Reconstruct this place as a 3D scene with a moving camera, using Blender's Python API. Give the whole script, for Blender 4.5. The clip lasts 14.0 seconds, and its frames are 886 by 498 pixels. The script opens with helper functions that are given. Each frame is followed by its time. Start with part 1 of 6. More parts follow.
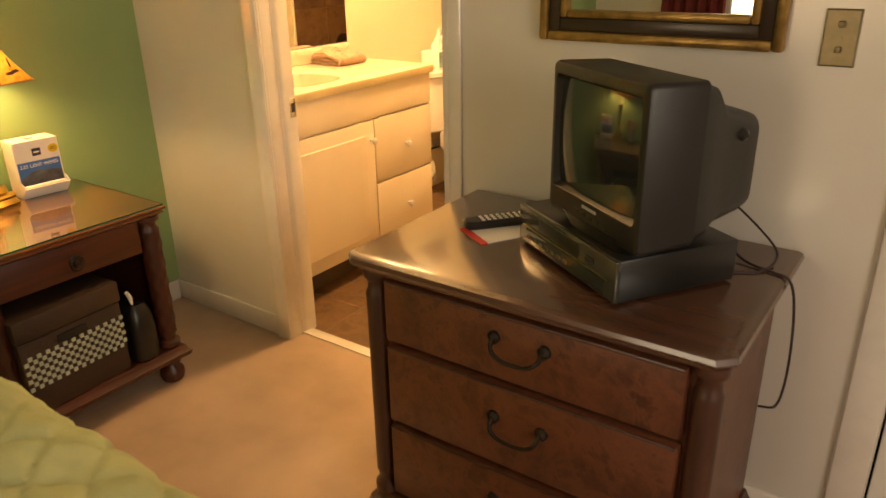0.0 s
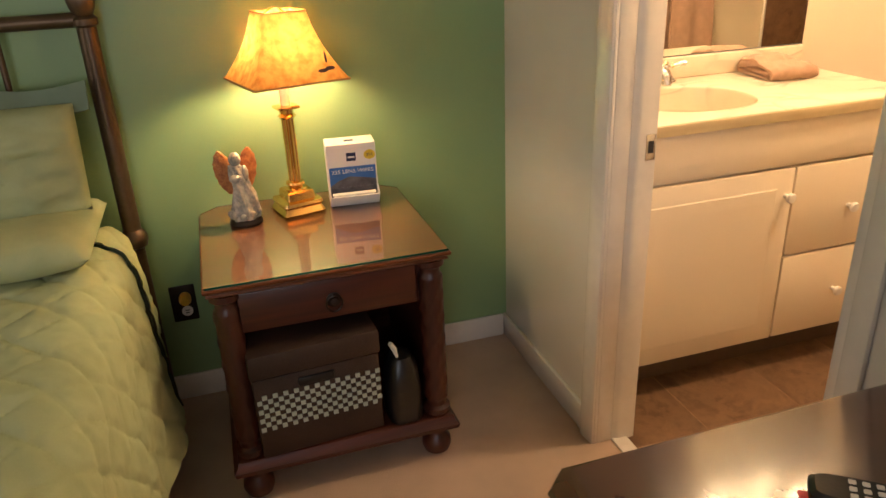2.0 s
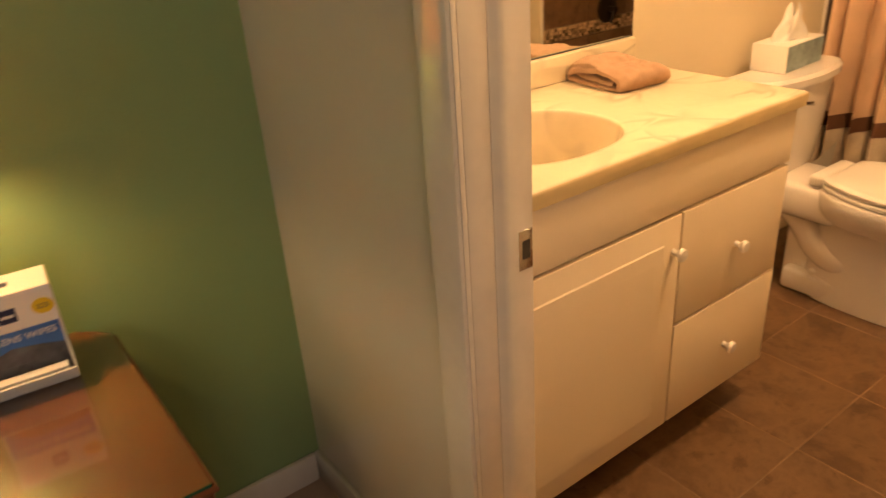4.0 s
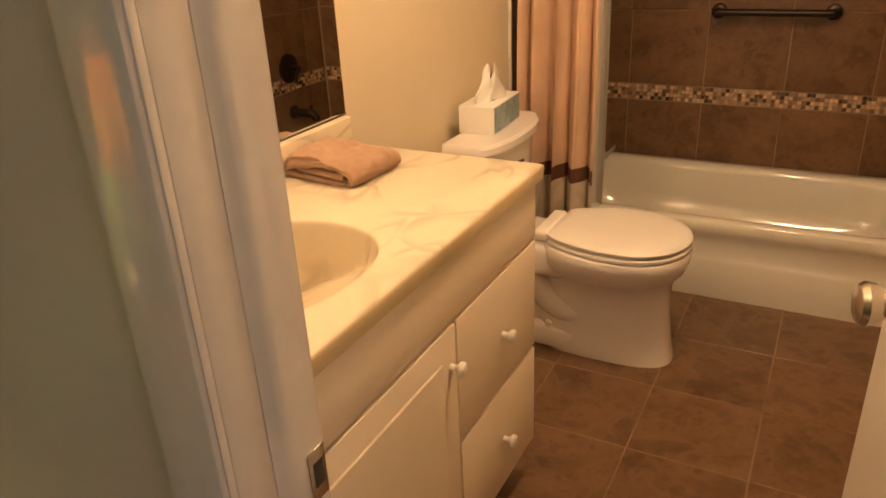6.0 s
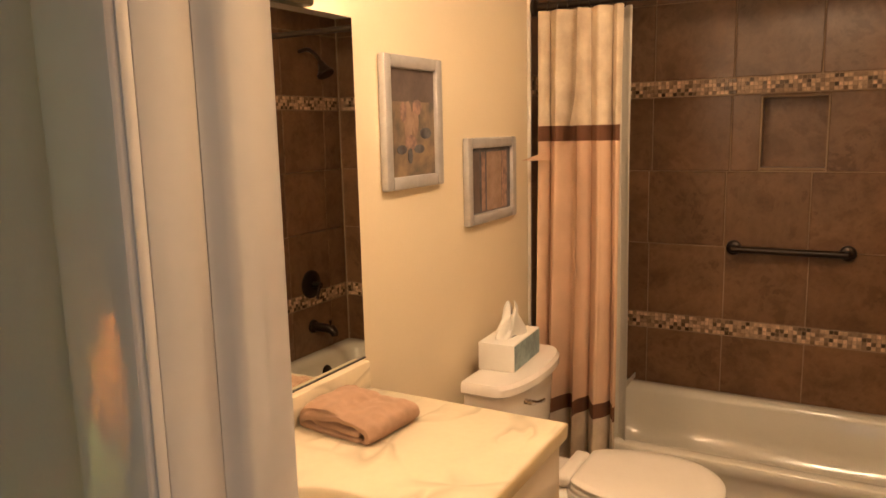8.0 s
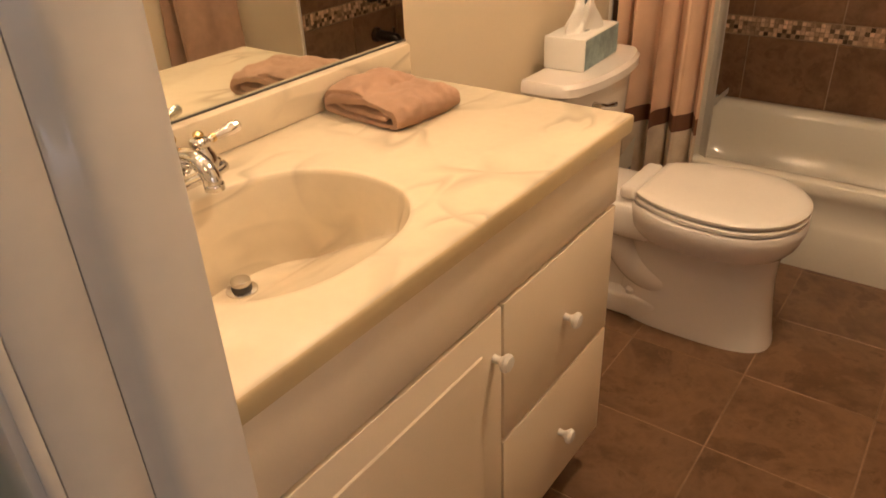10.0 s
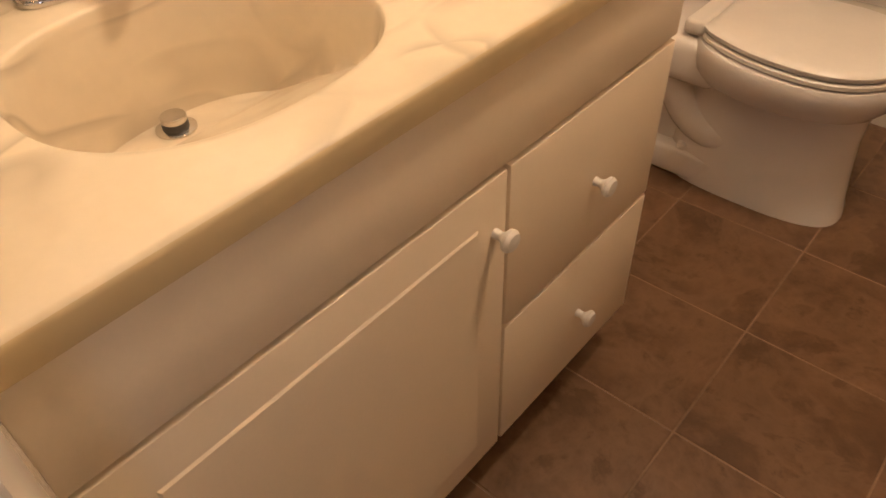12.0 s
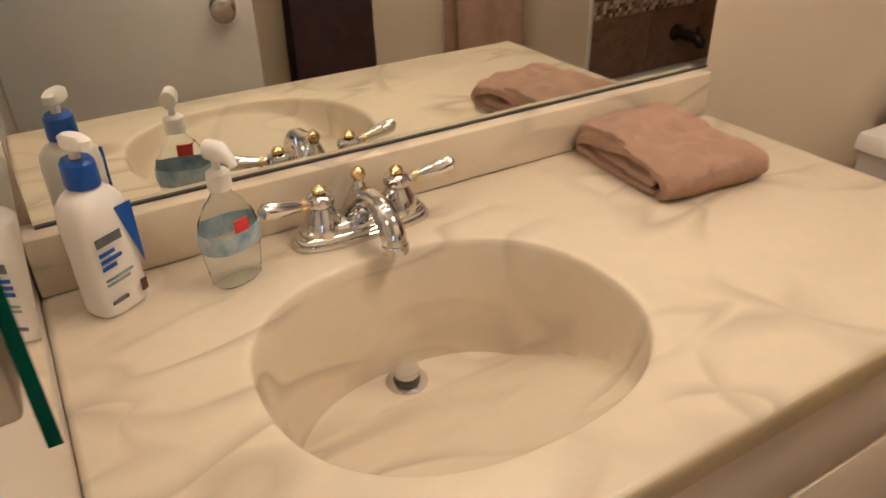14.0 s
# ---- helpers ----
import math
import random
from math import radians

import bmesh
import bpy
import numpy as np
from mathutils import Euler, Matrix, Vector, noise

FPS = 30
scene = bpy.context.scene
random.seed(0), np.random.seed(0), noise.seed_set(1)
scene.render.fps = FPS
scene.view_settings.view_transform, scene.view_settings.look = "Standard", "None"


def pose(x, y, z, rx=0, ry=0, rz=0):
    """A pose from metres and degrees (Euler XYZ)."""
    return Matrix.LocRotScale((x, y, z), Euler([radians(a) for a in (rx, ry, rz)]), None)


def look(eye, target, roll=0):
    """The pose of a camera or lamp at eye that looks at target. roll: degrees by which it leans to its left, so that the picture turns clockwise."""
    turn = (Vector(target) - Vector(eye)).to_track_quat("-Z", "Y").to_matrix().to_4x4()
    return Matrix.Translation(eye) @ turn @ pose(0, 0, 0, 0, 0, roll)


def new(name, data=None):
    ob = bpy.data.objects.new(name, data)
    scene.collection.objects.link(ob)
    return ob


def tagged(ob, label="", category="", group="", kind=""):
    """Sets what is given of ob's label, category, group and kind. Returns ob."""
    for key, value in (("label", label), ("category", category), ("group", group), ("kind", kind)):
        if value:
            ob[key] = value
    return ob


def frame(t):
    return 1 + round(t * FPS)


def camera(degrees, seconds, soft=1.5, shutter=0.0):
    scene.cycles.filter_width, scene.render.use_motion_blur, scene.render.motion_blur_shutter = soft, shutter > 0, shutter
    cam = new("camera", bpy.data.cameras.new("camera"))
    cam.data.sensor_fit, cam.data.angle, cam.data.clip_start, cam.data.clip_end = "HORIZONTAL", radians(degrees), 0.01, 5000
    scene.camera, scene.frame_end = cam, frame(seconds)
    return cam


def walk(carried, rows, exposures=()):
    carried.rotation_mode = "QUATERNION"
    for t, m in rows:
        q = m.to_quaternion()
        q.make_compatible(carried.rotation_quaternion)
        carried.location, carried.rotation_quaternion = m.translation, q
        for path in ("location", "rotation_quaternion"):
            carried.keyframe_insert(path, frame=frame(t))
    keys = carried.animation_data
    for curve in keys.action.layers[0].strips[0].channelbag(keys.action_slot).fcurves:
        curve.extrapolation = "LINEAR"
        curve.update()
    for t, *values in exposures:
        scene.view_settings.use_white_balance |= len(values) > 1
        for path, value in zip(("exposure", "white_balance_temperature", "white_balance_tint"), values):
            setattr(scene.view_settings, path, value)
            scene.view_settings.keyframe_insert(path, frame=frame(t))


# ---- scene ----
cam = camera(62.5, 14.0, shutter=0.3)
PATH = [
    (0, (0.207, 0.904, 1.314), (-0.866, 2.409, 0.551), -1.1),
    (0.5, (0.063, 1.118, 1.319), (-1.036, 2.581, 0.513), 1.8),
    (1, (-0.047, 1.273, 1.323), (-1.399, 2.516, 0.531), 0.7),
    (1.5, (-0.121, 1.525, 1.303), (-1.822, 2.251, 0.543), -0.6),
    (2, (-0.173, 1.65, 1.316), (-1.926, 2.179, 0.512), -2.5),
    (2.5, (-0.338, 1.705, 1.297), (-2.065, 2.215, 0.426), -3.6),
    (3, (-0.568, 1.784, 1.293), (-2.249, 2.397, 0.4), -3.8),
    (3.5, (-0.732, 1.914, 1.291), (-2.36, 2.674, 0.412), -4.8),
    (4, (-0.912, 1.965, 1.296), (-2.378, 3.001, 0.414), -4.1),
    (4.2, (-1.007, 1.964, 1.31), (-2.357, 3.149, 0.431), -3.0),
    (6.3, (-1.219, 2.169, 1.339), (-2.047, 3.817, 0.566), -2.1),
    (6.5, (-1.232, 2.154, 1.348), (-2.037, 3.851, 0.663), -1.1),
    (7, (-1.25, 2.174, 1.409), (-2.108, 3.938, 1.02), 0.2),
    (7.2, (-1.264, 2.187, 1.446), (-2.157, 3.955, 1.176), 0.6),
    (9.3, (-1.201, 2.288, 1.333), (-2.257, 3.82, 0.599), -4.0),
    (9.5, (-1.217, 2.325, 1.298), (-2.284, 3.799, 0.467), -4.1),
    (10, (-1.267, 2.401, 1.276), (-2.32, 3.785, 0.288), -2.6),
    (10.5, (-1.326, 2.458, 1.218), (-2.31, 3.77, 0.074), -0.9),
    (11, (-1.335, 2.527, 1.18), (-2.294, 3.749, -0.08), -1.4),
    (11.5, (-1.351, 2.595, 1.164), (-2.312, 3.74, -0.165), -2.2),
    (12, (-1.349, 2.616, 1.157), (-2.344, 3.709, -0.19), -2.3),
    (12.5, (-1.393, 2.589, 1.219), (-2.586, 3.722, 0.081), -1.4),
    (13, (-1.415, 2.593, 1.283), (-2.741, 3.753, 0.336), 1.5),
    (13.5, (-1.456, 2.602, 1.276), (-2.847, 3.711, 0.361), 3.4),
    (14, (-1.492, 2.669, 1.248), (-2.978, 3.535, 0.228), -1.4),
]
EXPOSURES = [(0.0, 0.92, 8900, 8), (0.5, 1.15, 9500, 8), (1.0, 1.3, 6700, 16), (1.5, 0.75, 6100, 10), (2.5, 0.62, 5900, 8), (3.0, 0.58, 6100, 8), (3.5, 0.3, 7200, 12), (4.2, 0.08, 7800, 14), (6.5, -0.25, 6200, 12), (7.2, -0.25, 6100, 12),
             (9.5, -0.28, 5800, 11), (10.5, -0.32, 5600, 10), (11.5, -0.3, 5700, 13), (12.5, -0.6, 4900, 8), (13.5, -0.7, 4550, 5), (14.0, -0.72, 4500, 6)]
walk(cam, [(t, look(eye, target, roll)) for t, eye, target, roll in PATH], EXPOSURES)

# ---- light ----
world = bpy.data.worlds.new("sky")
scene.world = world
world.use_nodes = True
_sky = world.node_tree.nodes.new("ShaderNodeTexSky")
_sky.sky_type, _sky.sun_disc, _sky.sun_elevation, _sky.sun_rotation = "NISHITA", False, radians(35), radians(200)
world.node_tree.links.new(_sky.outputs[0], world.node_tree.nodes["Background"].inputs[0])
world.node_tree.nodes["Background"].inputs[1].default_value = 0.12

GLOBE_POWER, BULB_POWER, WINDOW_POWER = 44.0, 210.0, 10.5
DOME_POWER = 126.0


def window_light(name, eye, target, sx, sy, power, colour):
    data = bpy.data.lights.new(name, "AREA")
    data.shape, data.size, data.size_y, data.energy, data.color = "RECTANGLE", sx, sy, power, colour
    ob = new(name, data)
    ob.matrix_world = look(eye, target)
    return ob


window_light("window_daylight", (-0.75, -1.44, 1.35), (-0.75, 2.0, 1.2), 0.95, 1.15, WINDOW_POWER * 0.6, (1.0, 0.82, 0.64))
window_light("window_daylight_east", (1.74, 0.9, 1.35), (-1.0, 1.4, 0.9), 0.95, 1.15, WINDOW_POWER * 1.05, (1.0, 0.93, 0.93))


# ---- materials ----
def material(name, colour, rough=0.6, metal=0.0, vary=0.12, scale=6.0, fine=90.0, bump=0.15, dark=None, spec=0.5, coat=0.0, random_tint=0.0, island=False):
    m = bpy.data.materials.new(name)
    m.use_nodes = True
    n, l = m.node_tree.nodes, m.node_tree.links
    b = n["Principled BSDF"]
    tc = n.new("ShaderNodeTexCoord")
    big, small = n.new("ShaderNodeTexNoise"), n.new("ShaderNodeTexNoise")
    big.inputs["Scale"].default_value, small.inputs["Scale"].default_value = scale, fine
    big.inputs["Detail"].default_value, small.inputs["Detail"].default_value = 4, 3
    for t in (big, small):
        l.new(tc.outputs["Object"], t.inputs["Vector"])
    ramp = n.new("ShaderNodeValToRGB")
    lo = dark or tuple(c * (1 - vary * 1.6) for c in colour)
    hi = tuple(min(1, c * (1 + vary * 0.6)) for c in colour) if not dark else colour
    ramp.color_ramp.elements[0].position, ramp.color_ramp.elements[1].position = 0.3, 0.72
    ramp.color_ramp.elements[0].color, ramp.color_ramp.elements[1].color = (*lo, 1), (*hi, 1)
    add = n.new("ShaderNodeMath")
    add.operation = "MULTIPLY_ADD"
    l.new(small.outputs[0], add.inputs[0])
    add.inputs[1].default_value = 0.3
    l.new(big.outputs[0], add.inputs[2])
    sub = n.new("ShaderNodeMath")
    sub.operation = "SUBTRACT"
    l.new(add.outputs[0], sub.inputs[0])
    sub.inputs[1].default_value = 0.15
    l.new(sub.outputs[0], ramp.inputs[0])
    col = ramp.outputs[0]
    if random_tint:
        info = n.new("ShaderNodeNewGeometry" if island else "ShaderNodeObjectInfo")
        hsv = n.new("ShaderNodeHueSaturation")
        mr = n.new("ShaderNodeMapRange")
        mr.inputs[3].default_value, mr.inputs[4].default_value = 1 - random_tint, 1 + random_tint
        l.new(info.outputs["Random Per Island" if island else "Random"], mr.inputs[0])
        l.new(mr.outputs[0], hsv.inputs["Value"])
        l.new(col, hsv.inputs["Color"])
        col = hsv.outputs[0]
    l.new(col, b.inputs["Base Color"])
    b.inputs["Roughness"].default_value, b.inputs["Metallic"].default_value = rough, metal
    b.inputs["Specular IOR Level"].default_value, b.inputs["Coat Weight"].default_value = spec, coat
    b.inputs["Coat Roughness"].default_value = 0.05
    if bump:
        bp = n.new("ShaderNodeBump")
        bp.inputs["Strength"].default_value, bp.inputs["Distance"].default_value = bump, 0.004
        l.new(small.outputs[0], bp.inputs["Height"])
        l.new(bp.outputs[0], b.inputs["Normal"])
    return m


def wood(name, light, dark, axis=0, rough=0.32, coat=0.3, scale=7.0, bump=0.12):
    m = bpy.data.materials.new(name)
    m.use_nodes = True
    n, l = m.node_tree.nodes, m.node_tree.links
    b = n["Principled BSDF"]
    tc, mp, wv, ns, rp = (n.new("ShaderNode" + k) for k in ("TexCoord", "Mapping", "TexNoise", "TexNoise", "ValToRGB"))
    s = [scale * 6] * 3
    s[axis] = scale * 0.35
    mp.inputs["Scale"].default_value = s
    l.new(tc.outputs["Object"], mp.inputs[0])
    l.new(mp.outputs[0], wv.inputs["Vector"])
    wv.inputs["Scale"].default_value, wv.inputs["Detail"].default_value, wv.inputs["Distortion"].default_value = 1.0, 6, 0.6
    l.new(tc.outputs["Object"], ns.inputs["Vector"])
    ns.inputs["Scale"].default_value = 5
    mx = n.new("ShaderNodeMath")
    mx.operation = "MULTIPLY_ADD"
    l.new(ns.outputs[0], mx.inputs[0])
    mx.inputs[1].default_value = 0.45
    l.new(wv.outputs[0], mx.inputs[2])
    rp.color_ramp.elements[0].position, rp.color_ramp.elements[1].position = 0.45, 0.95
    rp.color_ramp.elements[0].color, rp.color_ramp.elements[1].color = (*dark, 1), (*light, 1)
    l.new(mx.outputs[0], rp.inputs[0])
    l.new(rp.outputs[0], b.inputs["Base Color"])
    b.inputs["Roughness"].default_value, b.inputs["Coat Weight"].default_value, b.inputs["Coat Roughness"].default_value = rough, coat, 0.12
    bp = n.new("ShaderNodeBump")
    bp.inputs["Strength"].default_value, bp.inputs["Distance"].default_value = bump, 0.002
    l.new(wv.outputs[0], bp.inputs["Height"])
    l.new(bp.outputs[0], b.inputs["Normal"])
    return m


def glow(name, colour, strength):
    m = bpy.data.materials.new(name)
    m.use_nodes = True
    b = m.node_tree.nodes["Principled BSDF"]
    b.inputs["Base Color"].default_value = (*colour, 1)
    b.inputs["Emission Color"].default_value, b.inputs["Emission Strength"].default_value = (*colour, 1), strength
    return m


def glass(name, colour=(1, 1, 1), rough=0.0, ior=1.45):
    m = bpy.data.materials.new(name)
    m.use_nodes = True
    b = m.node_tree.nodes["Principled BSDF"]
    b.inputs["Base Color"].default_value, b.inputs["Roughness"].default_value = (*colour, 1), rough
    b.inputs["Transmission Weight"].default_value, b.inputs["IOR"].default_value = 1.0, ior
    return m


def band(n, l, vec, scale, lo, hi, seed, distortion=0.8, detail=2.0, rough=0.5, turn=0.0, stretch=1.0):
    """A vein: soft on one side, sharp on the other, along a contour of a slow noise."""
    mp, ns, rp = (n.new("ShaderNode" + k) for k in ("Mapping", "TexNoise", "ValToRGB"))
    mp.inputs["Location"].default_value, mp.inputs["Rotation"].default_value, mp.inputs["Scale"].default_value = (seed, seed * 1.7, seed * 0.6), (0, 0, radians(turn)), (1, stretch, 1)
    l.new(vec, mp.inputs[0])
    l.new(mp.outputs[0], ns.inputs["Vector"])
    ns.inputs["Scale"].default_value, ns.inputs["Detail"].default_value = scale, detail
    ns.inputs["Distortion"].default_value, ns.inputs["Roughness"].default_value = distortion, rough
    e = rp.color_ramp.elements
    e[0].position, e[0].color, e[1].position, e[1].color = lo, (0, 0, 0, 1), hi, (1, 1, 1, 1)
    z = e.new(min(0.99, hi + (hi - lo) * 0.40))
    z.color = (0, 0, 0, 1)
    l.new(ns.outputs[0], rp.inputs[0])
    return rp.outputs[0]


def join(n, l, a, b, kind):
    m = n.new("ShaderNodeMath")
    m.operation = kind
    l.new(a, m.inputs[0])
    if isinstance(b, float):
        m.inputs[1].default_value = b
    else:
        l.new(b, m.inputs[1])
    return m.outputs[0]


def tint(n, l, fac, base, colour):
    mix = n.new("ShaderNodeMix")
    mix.data_type = "RGBA"
    l.new(fac, mix.inputs[0])
    l.new(base, mix.inputs[6])
    mix.inputs[7].default_value = (*colour, 1)
    return mix.outputs[2]


def marble(name, colour=(0.70, 0.605, 0.445)):
    m = material(name, colour, 0.24, vary=0.05, scale=4, fine=60, bump=0.0, spec=0.22)
    n, l = m.node_tree.nodes, m.node_tree.links
    b = n["Principled BSDF"]
    old = b.inputs["Base Color"].links[0].from_socket
    tc = n.new("ShaderNodeTexCoord").outputs["Object"]
    a = band(n, l, tc, 4.2, 0.455, 0.50, 0.0, 0.5, 1.6, 0.45, 38, 0.5)
    c = band(n, l, tc, 5.4, 0.515, 0.56, 5.3, 0.6, 1.8, 0.45, 64, 0.5)
    d = band(n, l, tc, 3.4, 0.41, 0.455, 9.1, 0.7, 1.8, 0.45, 12, 0.55)
    mask = n.new("ShaderNodeTexNoise")
    mask.inputs["Scale"].default_value = 5.5
    l.new(tc, mask.inputs["Vector"])
    mk = n.new("ShaderNodeValToRGB")
    mk.color_ramp.elements[0].position, mk.color_ramp.elements[1].position = 0.36, 0.58
    l.new(mask.outputs[0], mk.inputs[0])
    v = join(n, l, join(n, l, a, c, "MAXIMUM"), d, "MAXIMUM")
    v = join(n, l, join(n, l, v, mk.outputs[0], "MULTIPLY"), 0.70, "MULTIPLY")
    l.new(tint(n, l, v, old, (0.42, 0.355, 0.26)), b.inputs["Base Color"])
    return m


def stone(name, light, dark, vein, rough=0.36, scale=7.0, vary=0.10, coat=0.0, vein_amount=0.30):
    """Clouded stone or burl: each piece takes its own stretch of the pattern."""
    m = bpy.data.materials.new(name)
    m.use_nodes = True
    n, l = m.node_tree.nodes, m.node_tree.links
    b = n["Principled BSDF"]
    tc, info, add, big, fine, rp, hsv, mr, bp = (n.new("ShaderNode" + k) for k in ("TexCoord", "ObjectInfo", "VectorMath", "TexNoise", "TexNoise", "ValToRGB", "HueSaturation", "MapRange", "Bump"))
    add.operation = "MULTIPLY_ADD"
    l.new(info.outputs["Random"], add.inputs[0])
    add.inputs[1].default_value = (37.0, 21.0, 11.0)
    l.new(tc.outputs["Object"], add.inputs[2])
    vec = add.outputs[0]
    for t, s, d, q in ((big, scale, 6, 0.5), (fine, scale * 7, 4, 0.3)):
        l.new(vec, t.inputs["Vector"])
        t.inputs["Scale"].default_value, t.inputs["Detail"].default_value, t.inputs["Distortion"].default_value = s, d, q
        t.inputs["Roughness"].default_value = 0.62
    mixed = join(n, l, join(n, l, big.outputs[0], 0.72, "MULTIPLY"), join(n, l, fine.outputs[0], 0.28, "MULTIPLY"), "ADD")
    e = rp.color_ramp.elements
    e[0].position, e[0].color, e[1].position, e[1].color = 0.33, (*dark, 1), 0.68, (*light, 1)
    mid = e.new(0.5)
    mid.color = (*[(p * 0.55 + q * 0.45) for p, q in zip(dark, light)], 1)
    l.new(mixed, rp.inputs[0])
    v1 = band(n, l, vec, scale * 0.6, 0.40, 0.50, 2.0, 0.4, 6.0, 0.66)
    v2 = band(n, l, vec, scale * 1.1, 0.44, 0.56, 7.0, 0.3, 6.0, 0.66)
    v = join(n, l, join(n, l, v1, v2, "MAXIMUM"), vein_amount, "MULTIPLY")
    col = tint(n, l, v, rp.outputs[0], vein)
    l.new(info.outputs["Random"], mr.inputs[0])
    mr.inputs[3].default_value, mr.inputs[4].default_value = 1 - vary, 1 + vary
    l.new(mr.outputs[0], hsv.inputs["Value"])
    l.new(col, hsv.inputs["Color"])
    l.new(hsv.outputs[0], b.inputs["Base Color"])
    b.inputs["Roughness"].default_value, b.inputs["Coat Weight"].default_value, b.inputs["Coat Roughness"].default_value = rough, coat, 0.15
    bp.inputs["Strength"].default_value, bp.inputs["Distance"].default_value = 0.15, 0.003
    l.new(mixed, bp.inputs["Height"])
    l.new(bp.outputs[0], b.inputs["Normal"])
    return m


def shade_material(name):
    m = bpy.data.materials.new(name)
    m.use_nodes = True
    n, l = m.node_tree.nodes, m.node_tree.links
    out = n["Material Output"]
    n.remove(n["Principled BSDF"])
    d, t, mx, tc, ns, rp = (n.new("ShaderNode" + k) for k in ("BsdfDiffuse", "BsdfTranslucent", "MixShader", "TexCoord", "TexNoise", "ValToRGB"))
    ns.inputs["Scale"].default_value, ns.inputs["Detail"].default_value = 42, 7
    rp.color_ramp.elements[0].position, rp.color_ramp.elements[1].position = 0.32, 0.62
    rp.color_ramp.elements[0].color, rp.color_ramp.elements[1].color = (0.42, 0.17, 0.034, 1), (0.62, 0.30, 0.072, 1)
    l.new(tc.outputs["Object"], ns.inputs["Vector"])
    l.new(ns.outputs[0], rp.inputs[0])
    l.new(rp.outputs[0], d.inputs[0])
    l.new(rp.outputs[0], t.inputs[0])
    mx.inputs[0].default_value = 0.18
    l.new(d.outputs[0], mx.inputs[1])
    l.new(t.outputs[0], mx.inputs[2])
    l.new(mx.outputs[0], out.inputs[0])
    return m


M_GREEN = material("green_paint", (0.265, 0.395, 0.18), 0.42, vary=0.04, scale=1.5, fine=240, bump=0.08)
M_WALL = material("off_white_paint", (0.70, 0.65, 0.58), 0.3, vary=0.04, scale=1.5, fine=240, bump=0.03, coat=0.8)
M_WALL.node_tree.nodes["Principled BSDF"].inputs["Coat Roughness"].default_value = 0.14
M_BATH = material("cream_bath_paint", (0.78, 0.67, 0.49), 0.5, vary=0.04, scale=1.5, fine=240, bump=0.08)
M_CEIL = material("ceiling_paint", (0.76, 0.72, 0.66), 0.8, vary=0.04, fine=120, bump=0.4)
M_TRIM = material("gloss_trim_paint", (0.82, 0.76, 0.68), 0.22, vary=0.05, scale=5, fine=40, bump=0.015, coat=1.0)
M_TRIM.node_tree.nodes["Principled BSDF"].inputs["Coat IOR"].default_value = 1.75
M_CARPET = material("beige_carpet", (0.59, 0.42, 0.305), 0.95, vary=0.11, scale=5, fine=420, bump=1.0)
M_TILE = stone("brown_stone_tile", (0.196, 0.104, 0.052), (0.090, 0.046, 0.023), (0.30, 0.18, 0.10), 0.33, 6.0, 0.12)
M_FLOOR = stone("brown_floor_tile", (0.182, 0.098, 0.048), (0.082, 0.043, 0.021), (0.28, 0.165, 0.09), 0.38, 5.0, 0.07, 0.0, 0.40)
M_GROUT = material("tile_grout", (0.34, 0.235, 0.15), 0.85, vary=0.15, bump=0.2)
M_FLOOR_GROUT = material("floor_grout", (0.31, 0.20, 0.12), 0.85, vary=0.25, bump=0.2)
M_MOSAIC = material("mosaic_stone", (0.44, 0.30, 0.19), 0.25, vary=0.2, scale=60, bump=0.05, random_tint=0.88, island=True)
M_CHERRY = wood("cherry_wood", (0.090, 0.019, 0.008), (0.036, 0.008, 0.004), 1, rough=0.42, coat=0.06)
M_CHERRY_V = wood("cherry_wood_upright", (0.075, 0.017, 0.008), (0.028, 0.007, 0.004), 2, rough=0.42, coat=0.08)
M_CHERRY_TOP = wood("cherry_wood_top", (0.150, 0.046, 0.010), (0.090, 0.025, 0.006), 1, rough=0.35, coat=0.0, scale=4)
M_DRESS = stone("brown_burl_wood", (0.125, 0.034, 0.014), (0.045, 0.012, 0.006), (0.20, 0.065, 0.028), 0.42, 11.0, 0.04, 0.12, 0.5)
M_DRESS_TOP = wood("dark_dresser_top", (0.10, 0.04, 0.022), (0.05, 0.02, 0.012), 0, rough=0.24, coat=0.7, scale=4, bump=0.015)
M_DRESS_V = wood("dark_dresser_posts", (0.09, 0.03, 0.016), (0.035, 0.012, 0.007), 2, rough=0.4, coat=0.15)
M_MARBLE = marble("cultured_marble")
M_MARBLE_EDGE = material("yellow_marble_edge", (0.62, 0.49, 0.275), 0.3, vary=0.08, scale=6, fine=40, bump=0.0, coat=0.1)
M_VANITY = material("cream_thermofoil", (0.84, 0.72, 0.55), 0.38, vary=0.03, scale=2, fine=200, bump=0.03)
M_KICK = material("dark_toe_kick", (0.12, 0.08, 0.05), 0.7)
M_PORC = material("white_porcelain", (0.82, 0.775, 0.73), 0.1, vary=0.02, scale=2, bump=0.0, coat=0.4)
M_TUB = material("white_enamel", (0.74, 0.71, 0.62), 0.16, vary=0.03, scale=2, bump=0.0, coat=0.3)
M_CHROME = material("chrome", (0.66, 0.645, 0.63), 0.08, 1.0, vary=0.03, bump=0.0)
M_NICKEL = material("satin_nickel", (0.62, 0.57, 0.5), 0.25, 1.0, vary=0.05, bump=0.02)
M_BRASS = material("polished_brass", (0.86, 0.56, 0.17), 0.2, 1.0, vary=0.06, bump=0.02)
